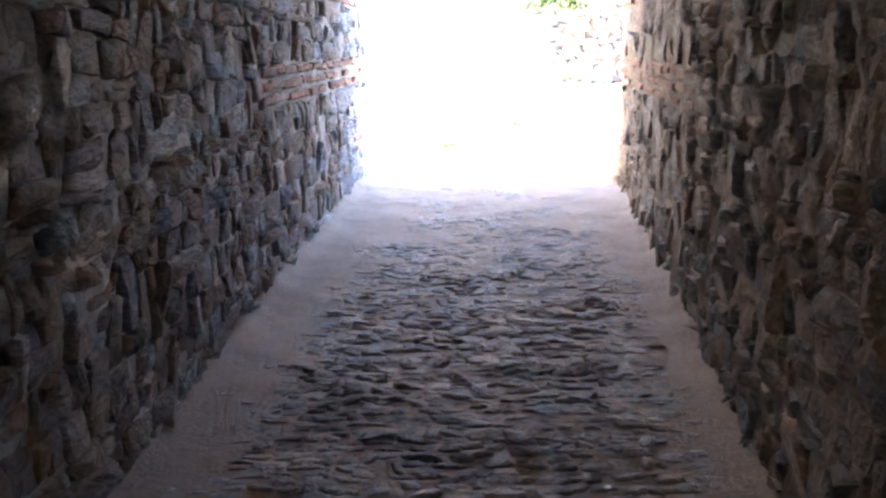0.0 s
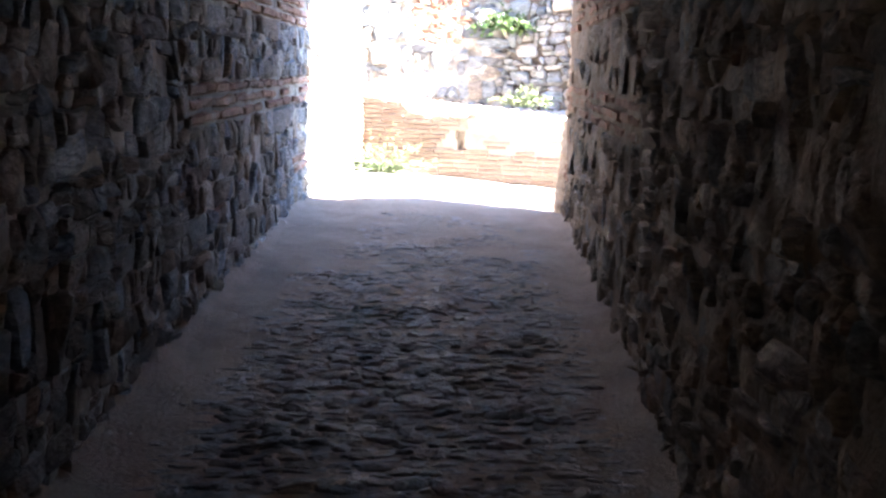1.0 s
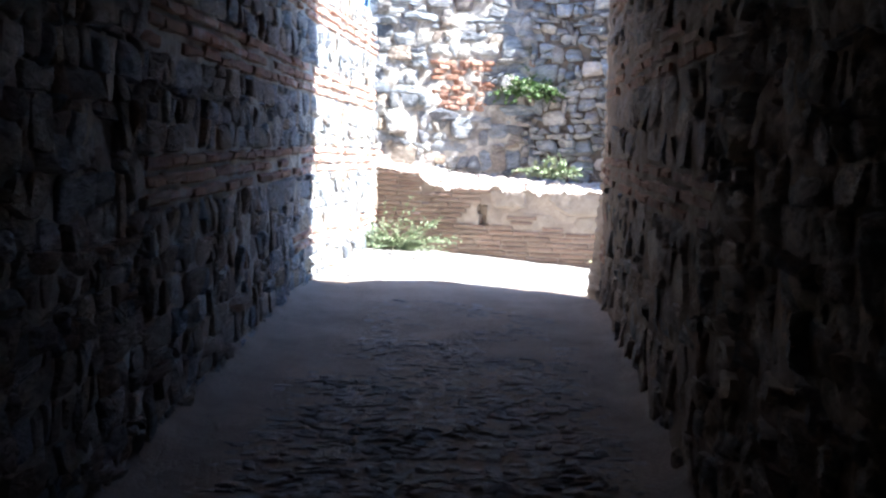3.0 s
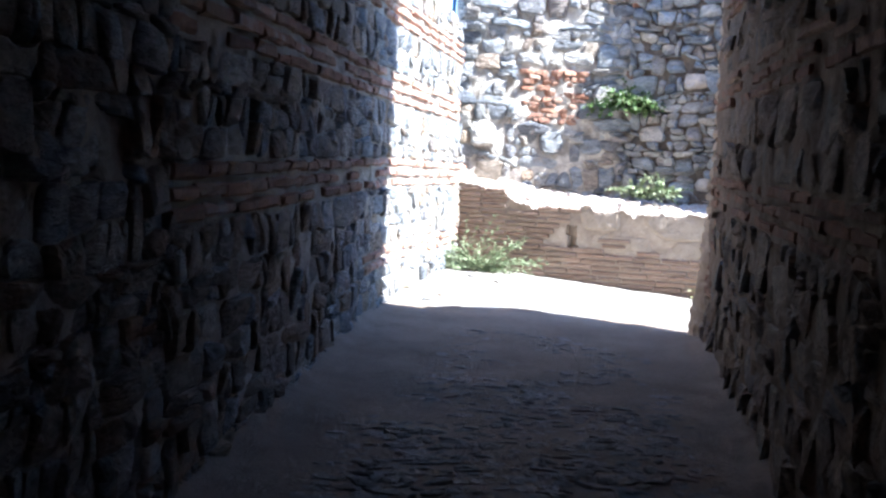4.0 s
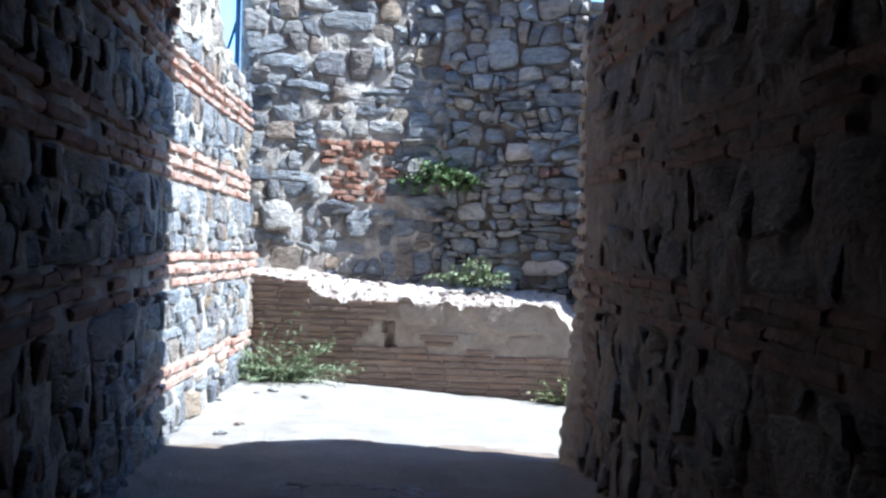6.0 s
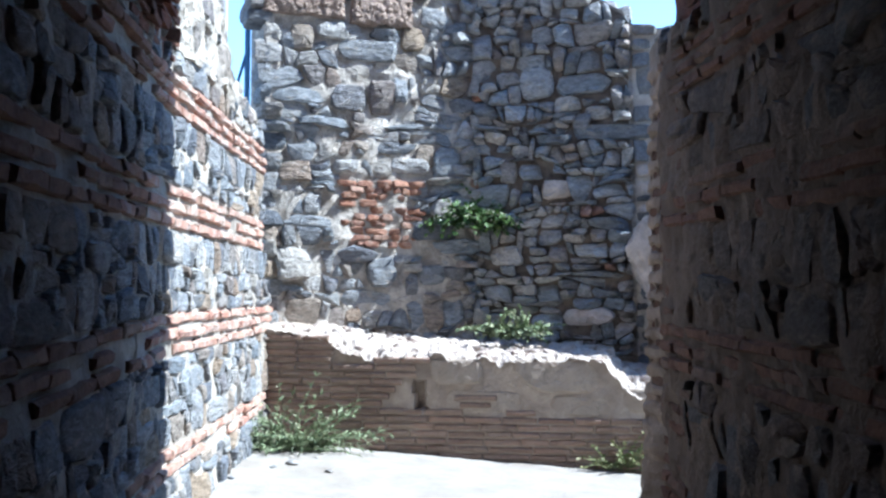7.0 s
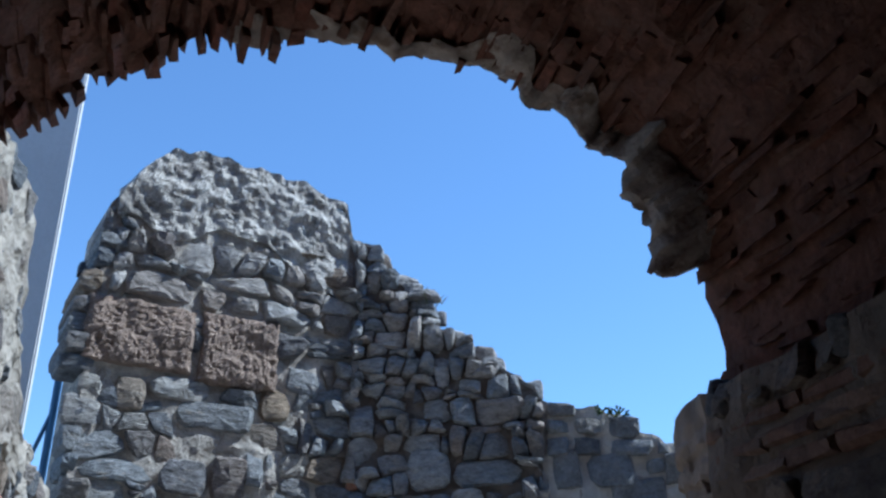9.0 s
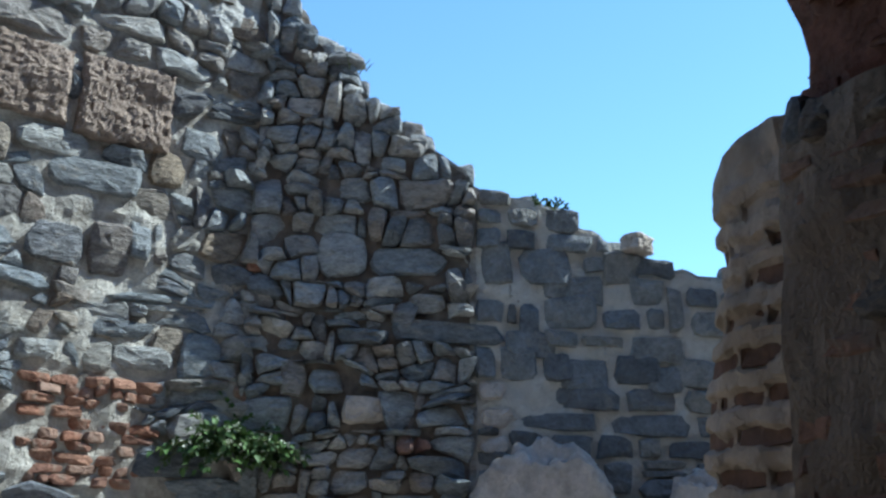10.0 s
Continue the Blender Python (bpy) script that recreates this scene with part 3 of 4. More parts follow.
# ---- low wall at the foot of the far wall ----
class LowFace(Face):
    """The low wall's face, with a small ragged hole where bricks are missing."""

    def at(self, u, v, h=0.0):
        if abs(u - 1.3 + 0.1 * (v - 1.0)) < 0.042 + fuzz(v, 3, 3, 0.2, 0.03) and 0.9 < v < 1.13 and h > -0.2:
            h -= 0.1
        return super().at(u, v, h)


LOW = LowFace([(-0.34, 13.40), (4.4, 12.10)], 1)
LOW_TOP = [(-0.34, 1.56), (0.2, 1.5), (0.5, 1.42), (0.93, 1.38), (1.4, 1.34), (2.35, 1.33), (2.5, 1.2), (2.9, 1.12), (4.4, 1.05)]


def low_top(u):
    return lerp_table(LOW_TOP, LOW.at(u, 0).x) + fuzz(u, 8, 1, 0.35, 0.03) + fuzz(u, 8, 5, 0.07, 0.01)


def crumble(u):
    """How far the mortar of the top has broken away down the front."""
    x = LOW.at(u, 0).x
    base = lerp_table([(-0.3, 0.03), (0.1, 0.05), (0.25, 0.13), (0.6, 0.15), (0.92, 0.14), (1.0, 0.06), (1.5, 0.06), (2.3, 0.05), (2.36, 0.14), (2.6, 0.15), (4.4, 0.08)], x)
    return max(0.015, 0.8 * base + fuzz(u, 1, 6, 0.16, 0.07) + fuzz(u, 1, 3, 0.05, 0.035))


low_wall = tagged(core("low_wall", LOW, 0, LOW.s[-1], lambda u: 0.2, lambda u: low_top(u) - crumble(u), 0.95, M_MORTAR_TAN, step=0.025, rough=0.01, back_rise=0.1, flush=0.004),
                  "low tan brick wall with a crumbling pale mortar top", "low wall", kind="structure")
V, F = [], []
nu, nd = 260, 30
for i in range(nu + 1):
    u = 0.01 + (LOW.s[-1] - 0.02) * i / nu
    top, drop = low_top(u), crumble(u)
    for j in range(nd + 1):
        if j == 0:
            v, h = top - drop - 0.02, -0.04
        else:
            d = 0.95 * ((j - 1) / (nd - 1)) ** 1.6
            slope = min(1.0, d / 0.13)
            v = top - drop * (1 - slope) + 0.1 * max(0.0, d - 0.13)
            v += fuzz(u, d, 2, 0.09, 0.03) * min(1, 0.3 + d * 6) + fuzz(u, d, 5, 0.035, 0.022) - (0.02 if fuzz(u, d, 9, 0.06, 1.0) > 0.2 else 0.0)
            h = 0.026 - d + fuzz(u, d, 7, 0.05, 0.02)
        V.append(LOW.at(u, v, h))
F = [(i * (nd + 1) + j, (i + 1) * (nd + 1) + j, (i + 1) * (nd + 1) + j + 1, i * (nd + 1) + j + 1) for i in range(nu) for j in range(nd)]
mesh("mortar_top", V, F, M_CRUMB, low_wall, "crumbling pale mortar along the broken top", smooth=False)
r = random.Random(21)
heap = Heap("brick", low_wall, M_BENCH, lambda c: c.x < 3.2 and c.z < 1.25)
v = 0.4
row = 0
while v < 1.5:
    u = -0.1 * (row % 2) + 0.04
    while u < LOW.s[-1]:
        ln = r.uniform(0.2, 0.36)
        x = LOW.at(u + ln / 2, 0).x
        limit = low_top(u + ln / 2) - crumble(u + ln / 2) + 0.03 if x < 0.93 else 1.04
        skip = abs(x - 0.93) < 0.16 and 0.85 < v < 1.1 or (x > 0.9 and r.random() < 0.03 + 0.75 * (v > 0.82))
        if v + 0.045 < limit and not skip and r.random() < 0.98:
            P, Fs = brick_shape(u, min(u + ln, LOW.s[-1]), v + r.uniform(-0.003, 0.003), v + r.uniform(0.04, 0.046), r, proud=r.uniform(0.022, 0.03), wear=0.004)
            heap.add([LOW.at(*p) for p in P], Fs)
        u += ln + r.uniform(0.008, 0.016)
    v += 0.058
    row += 1
heap.close("brickwork")
heap = Heap("slab", low_wall, M_SLAB, lambda c: True)
for x0, x1, v0, v1, cut in ((1.62, 2.32, 1.04, 1.3, 0.22), (0.98, 1.4, 1.1, 1.3, 0.05), (2.45, 3.0, 0.9, 1.08, 0.02), (1.9, 2.5, 0.86, 1.02, 0.03), (1.1, 1.75, 0.88, 1.05, 0.05)):
    a, b = LOW.u_of(0, x0), LOW.u_of(0, x1)
    P, Fs = stone_shape([(a + cut, v0), (b, v0 + 0.01), (b, v1), (a, v1 + 0.01), (a, v1 - 0.1)], r, 0.0, 0.026 if v1 > 1.1 else 0.014, 0.06, sides=18, round_off=0.12, creased=0.3)
    heap.add([LOW.at(*p) for p in P], Fs, "pale dressed stone slab")
heap = Heap("rubble", low_wall, M_CRUMB, lambda c: True, 120)
for i in range(70):
    u, d = r.uniform(0.02, LOW.s[-1] - 0.1), r.uniform(0.04, 0.6)
    w, t = r.uniform(0.05, 0.2), r.uniform(0.008, 0.035)
    z = low_top(u) - crumble(u) * max(0.0, 1 - d / 0.13) + 0.1 * max(0.0, d - 0.13)
    turn = r.uniform(0, 6.28)
    P, Fs = stone_shape([(u + w * r.uniform(0.3, 0.6) * math.cos(turn + k * 1.047), -d + w * r.uniform(0.25, 0.5) * math.sin(turn + k * 1.047)) for k in range(6)], r, 0.0, t, 0.06, sides=9, round_off=0.4)
    heap.add([LOW.at(p[0], z + p[2], p[1]) for p in P], Fs)
heap.close("rubble")

# ---- pier at the end of the right wall ----
PIER_END = [(0.2, 9.9), (0.45, 9.92), (1.2, 9.97), (1.6, 10.0), (2.4, 10.0), (2.75, 9.9), (2.95, 9.95), (3.2, 9.9), (3.38, 9.7)]
PIER_FOOT = [(0.3, 0.13), (0.5, 0.1), (0.9, 0.05), (1.3, 0.01), (2.0, 0.0)]


PIER_PITCH = 0.094


def pier_bed(v):
    """Which course of the pier v lies in, and how far up that course."""
    k = math.floor((v - 0.5) / PIER_PITCH)
    return k, (v - 0.5) / PIER_PITCH - k


class PierFace:
    """The pier's face: thick proud mortar beds, the bricks between them weathered back."""

    def at(self, u, v, h=0.0, inner=False):
        k = (lerp_table(PIER_END, v) - 9.5 + fuzz(v, 1, 9, 0.2, 0.04)) / 0.5
        y = 9.5 + u * k
        if h > -0.1 and not inner:
            row, t = pier_bed(v + fuzz(u, v, 6, 0.12, 0.02))
            sunk = smooth_step(0.0, 0.18, t) * (1 - smooth_step(0.42, 0.6, t))
            joint = abs((u / 0.21 + 0.5 * (row % 2)) % 1.0 - 0.5) > 0.43
            deep = lerp_table([(0.5, 0.006), (1.2, 0.009), (1.5, 0.022), (2.6, 0.025), (2.85, 0.02), (3.0, 0.0)], v)
            h -= sunk * deep * (0.35 if joint else 1.0) * (0.5 + min(1.0, max(0.0, 0.7 + fuzz(u, v, row, 0.2, 1.2))))
        x = 1.67 + 0.092 * (y - 9.6) - h - lerp_table(PIER_FOOT, v) * min(1.0, u / 0.3)
        return Vector((x + 0.05 * max(0.0, u / 0.5 - 0.75) * 4, y, v))


PIER = PierFace()
pier = tagged(core("brick_pier", PIER, 0, 0.5, lambda u: 0.2, lambda u: 2.94 + 0.14 * math.sin(math.pi * min(1, 0.2 + u / 0.7)), 0.6, M_PIER, step=0.0125, rough=0.02, flush=0.006),
              "broken brick pier with thick pale mortar joints ending the wall", "pier", kind="structure")
r = random.Random(23)
heap = Heap("brick", pier, M_BRICK_PIER, lambda c: True)
for row in range(7, 25):
    v = 0.5 + PIER_PITCH * (row + 0.1)
    u = -0.105 if row % 2 else 0.0
    while u < 0.5:
        a, b = max(0.0, u + 0.012), min(0.5, u + 0.2)
        if b - a > 0.04 and r.random() < (0.86 if v < 2.6 else 0.6):
            P, Fs = brick_shape(a, b, v, v + 0.044 + r.uniform(-0.004, 0.004), r, proud=r.uniform(-0.014, 0.002), sink=0.08, wear=0.006)
            heap.add([PIER.at(*p, True) for p in P], Fs)
        u += 0.21

# ---- stones and bricks of the passage walls ----
BANDS = [(0.84, 1.0, 2), (1.46, 1.70, 3), (2.13, 2.38, 3), (2.74, 2.97, 3)]


def dress(face, wall, y_bands, y_last, near, seed, top, mat, brick_mat, proud=(0.018, 0.048), whole=0.93, lift=0.0, inner=None, tight=0.0, quoin=99.0, bare=99.0, width=0.15, height=0.125):
    r = random.Random(seed)
    stones = Heap("stone", wall, mat, near)
    bricks = Heap("brick", wall, brick_mat, lambda c: c.y > 7.0)
    old = Heap("brick", wall, M_BRICK_SHADED, lambda c: False)
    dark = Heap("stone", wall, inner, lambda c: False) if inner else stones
    ub, ue, us = face.u_of(1, y_bands), face.u_of(1, y_last), face.u_of(1, 0.6)

    def lay(cells, gap):
        for c in cells:
            cu, cv = sum(p[0] for p in c) / len(c), sum(p[1] for p in c) / len(c)
            q = face.at(cu, cv)
            if cv > top(cu) - 0.03 or q.z < ground_z(q.x, q.y) - 0.12:
                continue
            if r.random() < 0.015 or (q.y > quoin and 0.9 < cv < 2.9) or (q.z > bare and q.y > 9.9 and r.random() < 0.6):
                continue
            P, Fs = stone_shape(c, r, gap + tight + r.uniform(-0.006, 0.006), r.uniform(*proud), 0.06, round_off=r.uniform(0.1, 0.4), creased=0.6)
            # Most stones inside the tunnel take the shade-darkened copy where one is given.
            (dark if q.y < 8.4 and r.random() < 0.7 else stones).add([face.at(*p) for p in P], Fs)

    lay(coursed_cells(us, ub, 0.0, 3.02, 0.125, 0.088, r, 0.6, 0.25, 0.6, 0.5), -0.004)
    uy = min(ue, face.u_of(1, 9.35))
    for start, stop, a, b, courses, lo in ((ub, uy, *BANDS[1], 0.15), (ub, uy, *BANDS[2], BANDS[1][1]), (ub, uy, *BANDS[3], BANDS[2][1]),
                                           (uy, ue, *BANDS[0], 0.15), (uy, ue, *BANDS[1], BANDS[0][1]), (uy, ue, *BANDS[2], BANDS[1][1]), (uy, ue, *BANDS[3], BANDS[2][1])):
        if stop - start < 0.3:
            start = max(ub, stop - 0.3)
        lay(coursed_cells(start, stop, lo, a, width, height, r, 0.45, 0.2, 0.6, 0.5), 0.0)
        v0 = lo + 0.02
        while quoin < 99 and v0 < a - 0.05 and lo > 0.9 and stop == ue:
            u = face.u_of(1, quoin) - r.uniform(0.0, 0.12)
            while u < ue - 0.05:
                ln = r.uniform(0.12, 0.24)
                if r.random() < 0.8:
                    P, Fs = brick_shape(u, min(ue, u + ln), v0, v0 + 0.045 + r.uniform(-0.005, 0.005), r, r.uniform(0.01, 0.035), wear=0.007)
                    bricks.add([face.at(*p) for p in P], Fs)
                u += ln + r.uniform(0.01, 0.03)
            v0 += 0.085
        pitch = (b - a) / courses
        for k in range(courses):
            u = start - r.uniform(0, 0.2)
            while u < stop:
                ln = r.uniform(0.22, 0.4)
                v0 = a + pitch * k + 0.014 + fuzz(u, k, a, 0.5, 0.008) + r.uniform(-0.004, 0.004)
                cu = u + ln / 2
                if r.random() < (whole if face.at(cu, 0).y < 9.6 else 0.97) and v0 < top(cu) - 0.05:
                    P, Fs = brick_shape(u, min(stop, u + ln), v0, v0 + pitch - 0.028 + r.uniform(-0.005, 0.005), r, r.uniform(0.012, 0.03) + lift, wear=0.007)
                    # Bricks under the vault take the shade-darkened brick.
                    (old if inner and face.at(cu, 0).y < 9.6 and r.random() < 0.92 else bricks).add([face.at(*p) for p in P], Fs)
                u += ln + r.uniform(0.003, 0.014)
    lay(coursed_cells(ub, ue, BANDS[3][1], 4.3, 0.16, 0.12, r, 0.5, 0.2, 0.5, 0.5), 0.0)
    stones.close("rubble_stone")
    if inner:
        dark.close("rubble_stone", "brown rubble stones of the tunnel, darkened for its shade")
    bricks.close("brickwork")
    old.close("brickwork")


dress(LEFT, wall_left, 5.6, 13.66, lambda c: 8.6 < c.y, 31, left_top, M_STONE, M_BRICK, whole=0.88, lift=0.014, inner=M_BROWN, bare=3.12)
dress(RIGHT, wall_right, 5.2, 9.58, lambda c: 4.0 < c.y < 8.5, 32, lambda u: 3.08, M_WARM, M_BRICK_SHADED, (0.024, 0.056), 0.86, lift=0.018, tight=-0.001, quoin=9.22, width=0.19, height=0.16)

# squared blocks stacked in a seam of the right wall
r = random.Random(33)
heap = Heap("quoin_block", wall_right, M_SLAB, lambda c: True)
v = 1.0
while v < 2.2:
    tall, wide = r.uniform(0.055, 0.095), r.uniform(0.2, 0.34)
    a = RIGHT.u_of(1, 4.5) - r.uniform(0.0, 0.05)
    P, Fs = stone_shape([(a, v), (a + wide, v + r.uniform(-0.006, 0.006)), (a + wide, v + tall), (a, v + tall)], r, 0.003, r.uniform(0.055, 0.075), 0.06, sides=12, round_off=0.15, creased=0.3)
    heap.add([RIGHT.at(*p) for p in P], Fs, "pale squared block")
    v += tall + r.uniform(0.008, 0.02)

# ---- stones of the far wall ----
r = random.Random(41)
far_stones = Heap("stone", wall_far, M_STONE, lambda c: 1.9 < c.z < 4.4 and c.x < 3.0, 150)
far_slate = Heap("stone", wall_far, M_SLATE, lambda c: 1.9 < c.z < 4.4 and c.x < 3.4, 150)
far_dark = Heap("stone", wall_far, M_DARK, lambda c: c.x < 4.2, 60)
far_bricks = Heap("brick", wall_far, M_BRICK_FAR, lambda c: True)
far_blocks = Heap("block", wall_far, M_TUFA, lambda c: True)
far_pale = Heap("pale_stone", wall_far, M_MARBLE, lambda c: True)


def far_u(x):
    return FAR.u_of(0, x)


# blocks, big stones and the brick patch that stand out: x0, x1, z0, z1
KEPT = []


def set_apart(x0, x1, z0, z1, heap, proud, label, sides=16, round_off=0.5):
    a, b = far_u(x0), far_u(x1)
    KEPT.append((a, b, z0, z1))
    m = (b - a) * 0.12 * round_off * 2
    poly = [(a + m, z0), (b - m, z0 + 0.01), (b, z0 + (z1 - z0) * 0.45), (b - m, z1), (a + m, z1 - 0.01), (a, z0 + (z1 - z0) * 0.55)]
    if round_off < 0.3:
        poly = [(a, z0), (b, z0 + 0.01), (b, z1), (a, z1 - 0.01)]
    du, dv = (b - a) * 0.09, (z1 - z0) * 0.09
    poly = [(p[0] + r.uniform(-du, du), p[1] + r.uniform(-dv, dv)) for p in poly]
    P, Fs = stone_shape(poly, r, 0.0, proud, 0.08, sides, round_off * 0.4, 0.15 if round_off < 0.3 else 0.7)
    heap.add([FAR.at(*p) for p in P], Fs, label)


def rough_block(x0, x1, z0, z1, proud, label):
    """A squared block of porous stone with a pitted face and broken edges."""
    a, b = far_u(x0), far_u(x1)
    KEPT.append((a, b, z0, z1))
    nu, nv = 44, 32
    P, Fs = [], []
    for i in range(nu + 1):
        for j in range(nv + 1):
            fu, fv = i / nu, j / nv
            rim = min(fu, 1 - fu, fv, 1 - fv)
            u, v = a + (b - a) * fu, z0 + (z1 - z0) * fv
            u += fuzz(u, v, 3, 0.08, 0.02)
            v += fuzz(u, v, 8, 0.08, 0.02)
            h = proud + fuzz(u, v, 0, 0.2, 0.03) + fuzz(u, v, 2, 0.05, 0.012) + fuzz(u, v, 5, 0.022, 0.014) - max(0, fuzz(u, v, 9, 0.045, 1.0) - 0.35) * 0.07
            h = -0.06 if rim == 0 else h - 0.03 * max(0, 1 - rim / 0.07)
            P.append(FAR.at(u, v, h))
    w = nv + 1
    Fs = [(i * w + j, (i + 1) * w + j, (i + 1) * w + j + 1, i * w + j + 1) for i in range(nu) for j in range(nv)]
    far_blocks.add(P, Fs, label)


rough_block(-0.42, 0.33, 4.24, 4.72, 0.07, "porous brown squared block")
rough_block(0.36, 0.93, 4.2, 4.74, 0.07, "porous brown squared block")
set_apart(2.08, 2.42, 2.68, 2.86, far_pale, 0.09, "pale rounded stone")
set_apart(1.9, 2.22, 3.6, 3.92, far_slate, 0.08, "")
set_apart(2.22, 2.72, 3.62, 3.84, far_slate, 0.07, "")
set_apart(2.3, 3.1, 3.2, 3.36, far_slate, 0.06, "")
set_apart(-0.3, 0.08, 1.95, 2.3, far_stones, 0.09, "")
set_apart(0.5, 0.8, 1.9, 2.16, far_stones, 0.08, "")
set_apart(2.2, 2.72, 1.56, 1.74, far_pale, 0.1, "pale rounded stone")
for box in ((0.25, 0.79, 3.9, 4.09), (0.82, 1.04, 4.02, 4.26), (-0.15, 0.04, 3.95, 4.2), (0.08, 0.46, 4.06, 4.24), (0.54, 0.8, 3.4, 3.73), (0.99, 1.25, 4.22, 4.44),
            (-0.25, 0.07, 2.8, 3.0), (0.19, 0.51, 3.43, 3.7), (1.0, 1.3, 3.64, 3.82), (0.72, 1.1, 2.89, 3.04), (1.12, 1.4, 2.9, 3.16), (0.99, 1.22, 1.9, 2.1)):
    set_apart(*box, far_stones, 0.05, "", round_off=0.34)
for box in ((1.64, 1.94, 2.08, 2.27), (2.48, 2.7, 3.38, 3.53), (1.73, 1.9, 2.83, 3.09), (1.92, 2.13, 2.86, 3.02)):
    set_apart(*box, far_slate, 0.07, "", round_off=0.4)
for box in ((2.9, 3.1, 3.6, 3.92), (3.14, 3.45, 3.64, 3.89), (3.26, 3.64, 3.34, 3.58), (3.66, 3.92, 3.66, 3.88), (3.5, 3.8, 3.24, 3.32), (3.39, 3.67, 2.95, 3.16),
            (3.8, 4.14, 3.16, 3.34), (3.06, 3.36, 3.14, 3.33), (3.9, 4.11, 2.97, 3.15)):
    set_apart(*box, far_dark, 0.048, "", round_off=0.25)
for box in ((2.88, 3.08, 2.54, 2.66), (2.9, 3.11, 2.7, 2.83), (2.88, 3.05, 2.87, 3.0)):
    set_apart(*box, far_pale, 0.05, "pale weathered stone", round_off=0.3)
KEPT.append((far_u(0.3), far_u(0.94), 2.24, 2.85))
v = 2.24
while v < 2.83:
    u = far_u(0.32) + r.uniform(-0.06, 0.06)
    while u < far_u(0.92):
        ln = r.uniform(0.06, 0.22)
        P, Fs = stone_shape([(u, v + r.uniform(-0.01, 0.01)), (u + ln, v + r.uniform(-0.015, 0.015)), (u + ln, v + r.uniform(0.045, 0.065)), (u, v + r.uniform(0.045, 0.065))], r, -0.004, r.uniform(0.02, 0.045), 0.05, sides=12, round_off=0.15)
        if r.random() < 0.9:
            far_bricks.add([FAR.at(*p) for p in P], Fs)
        u += ln + r.uniform(-0.004, 0.012)
    v += 0.06

u_split, u_right = far_u(1.5), far_u(2.86)


def far_lay(cells, kind):
    for c in cells:
        cu, cv = sum(p[0] for p in c) / len(c), sum(p[1] for p in c) / len(c)
        top = far_top(max(0.0, cu))
        if cv > top - 0.01 or any(a - 0.005 < cu < b + 0.005 and z0 - 0.01 < cv < z1 + 0.01 for a, b, z0, z1 in KEPT):
            continue
        if cu < 0.02 and not 4.0 < cv < 5.0:
            continue
        q = FAR.at(cu, cv)
        if q.z < 1.25:
            continue
        if cv > 5.22 + fuzz(cu, 1, 4, 0.3, 0.2) and q.x < 1.4 and r.random() < 0.9:
            continue
        heap = far_stones
        if kind == "squared":
            heap = far_dark
            P, Fs = stone_shape(c, r, r.uniform(0.012, 0.022), r.uniform(0.042, 0.056), 0.06, round_off=r.uniform(0.08, 0.28), creased=0.4)
        elif cu > u_split - 0.1 + fuzz(cv, 0, 3, 0.3, 0.25):
            heap = far_slate if r.random() < 0.85 else far_stones
            P, Fs = stone_shape(c, r, r.uniform(-0.008, 0.006), r.uniform(0.045, 0.115), 0.06, round_off=r.uniform(0.15, 0.5))
        else:
            P, Fs = stone_shape(c, r, r.uniform(-0.005, 0.01), r.uniform(0.022, 0.05) if r.random() < 0.85 else 0.07, 0.06, round_off=r.uniform(0.1, 0.42), creased=0.9)
        wide = max(p[0] for p in c) - min(p[0] for p in c)
        heap = far_bricks if r.random() < 0.06 and kind != "squared" and wide < 0.13 and cv < 4.0 else heap
        heap.add([FAR.at(*p) for p in P], Fs)


# long stones bonding the broken left end
v = 1.5
while v < 5.2:
    h = r.uniform(0.1, 0.2)
    out = (0.06 if 4.0 < v < 4.85 else -0.055) + r.uniform(-0.03, 0.03)
    top = v + h * r.uniform(0.86, 1.0)
    a, b = -out, r.uniform(0.14, 0.34)
    if v < far_top(0.08) - 0.12:
        P, Fs = stone_shape([(a, v), (b, v + r.uniform(-0.01, 0.01)), (b + r.uniform(-0.03, 0.03), top), (a + r.uniform(-0.03, 0.04), top)], r, 0.0, r.uniform(0.02, 0.06), r.uniform(0.3, 0.6), round_off=r.uniform(0.2, 0.5))
        far_stones.add([FAR.at(*p) for p in P], Fs)
        KEPT.append((-0.2, b - 0.05, v, top))
    v += h
KEPT.append((far_u(-0.4), far_u(1.25), 4.72, 5.24))
for c in coursed_cells(far_u(-0.3), far_u(1.25), 4.74, 5.26, 0.25, 0.17, r, 0.5, 0.1, 0.6, 0.35):
    P, Fs = stone_shape(c, r, r.uniform(0.0, 0.015), r.uniform(0.05, 0.1), 0.06, round_off=r.uniform(0.4, 0.7))
    far_slate.add([FAR.at(*p) for p in P], Fs)
far_lay(coursed_cells(0.0, u_split + 0.07, 1.2, 6.1, 0.165, 0.11, r, 0.8, 0.25, 0.9, 0.6), "rubble")
far_lay(coursed_cells(u_split, u_right, 1.2, 6.1, 0.16, 0.086, r, 0.9, 0.2, 0.8, 0.6), "rubble")
far_lay(coursed_cells(u_right, FAR.s[-1], 1.2, 4.5, 0.27, 0.14, r, 0.22, 0.12, 0.16, 0.45), "squared")
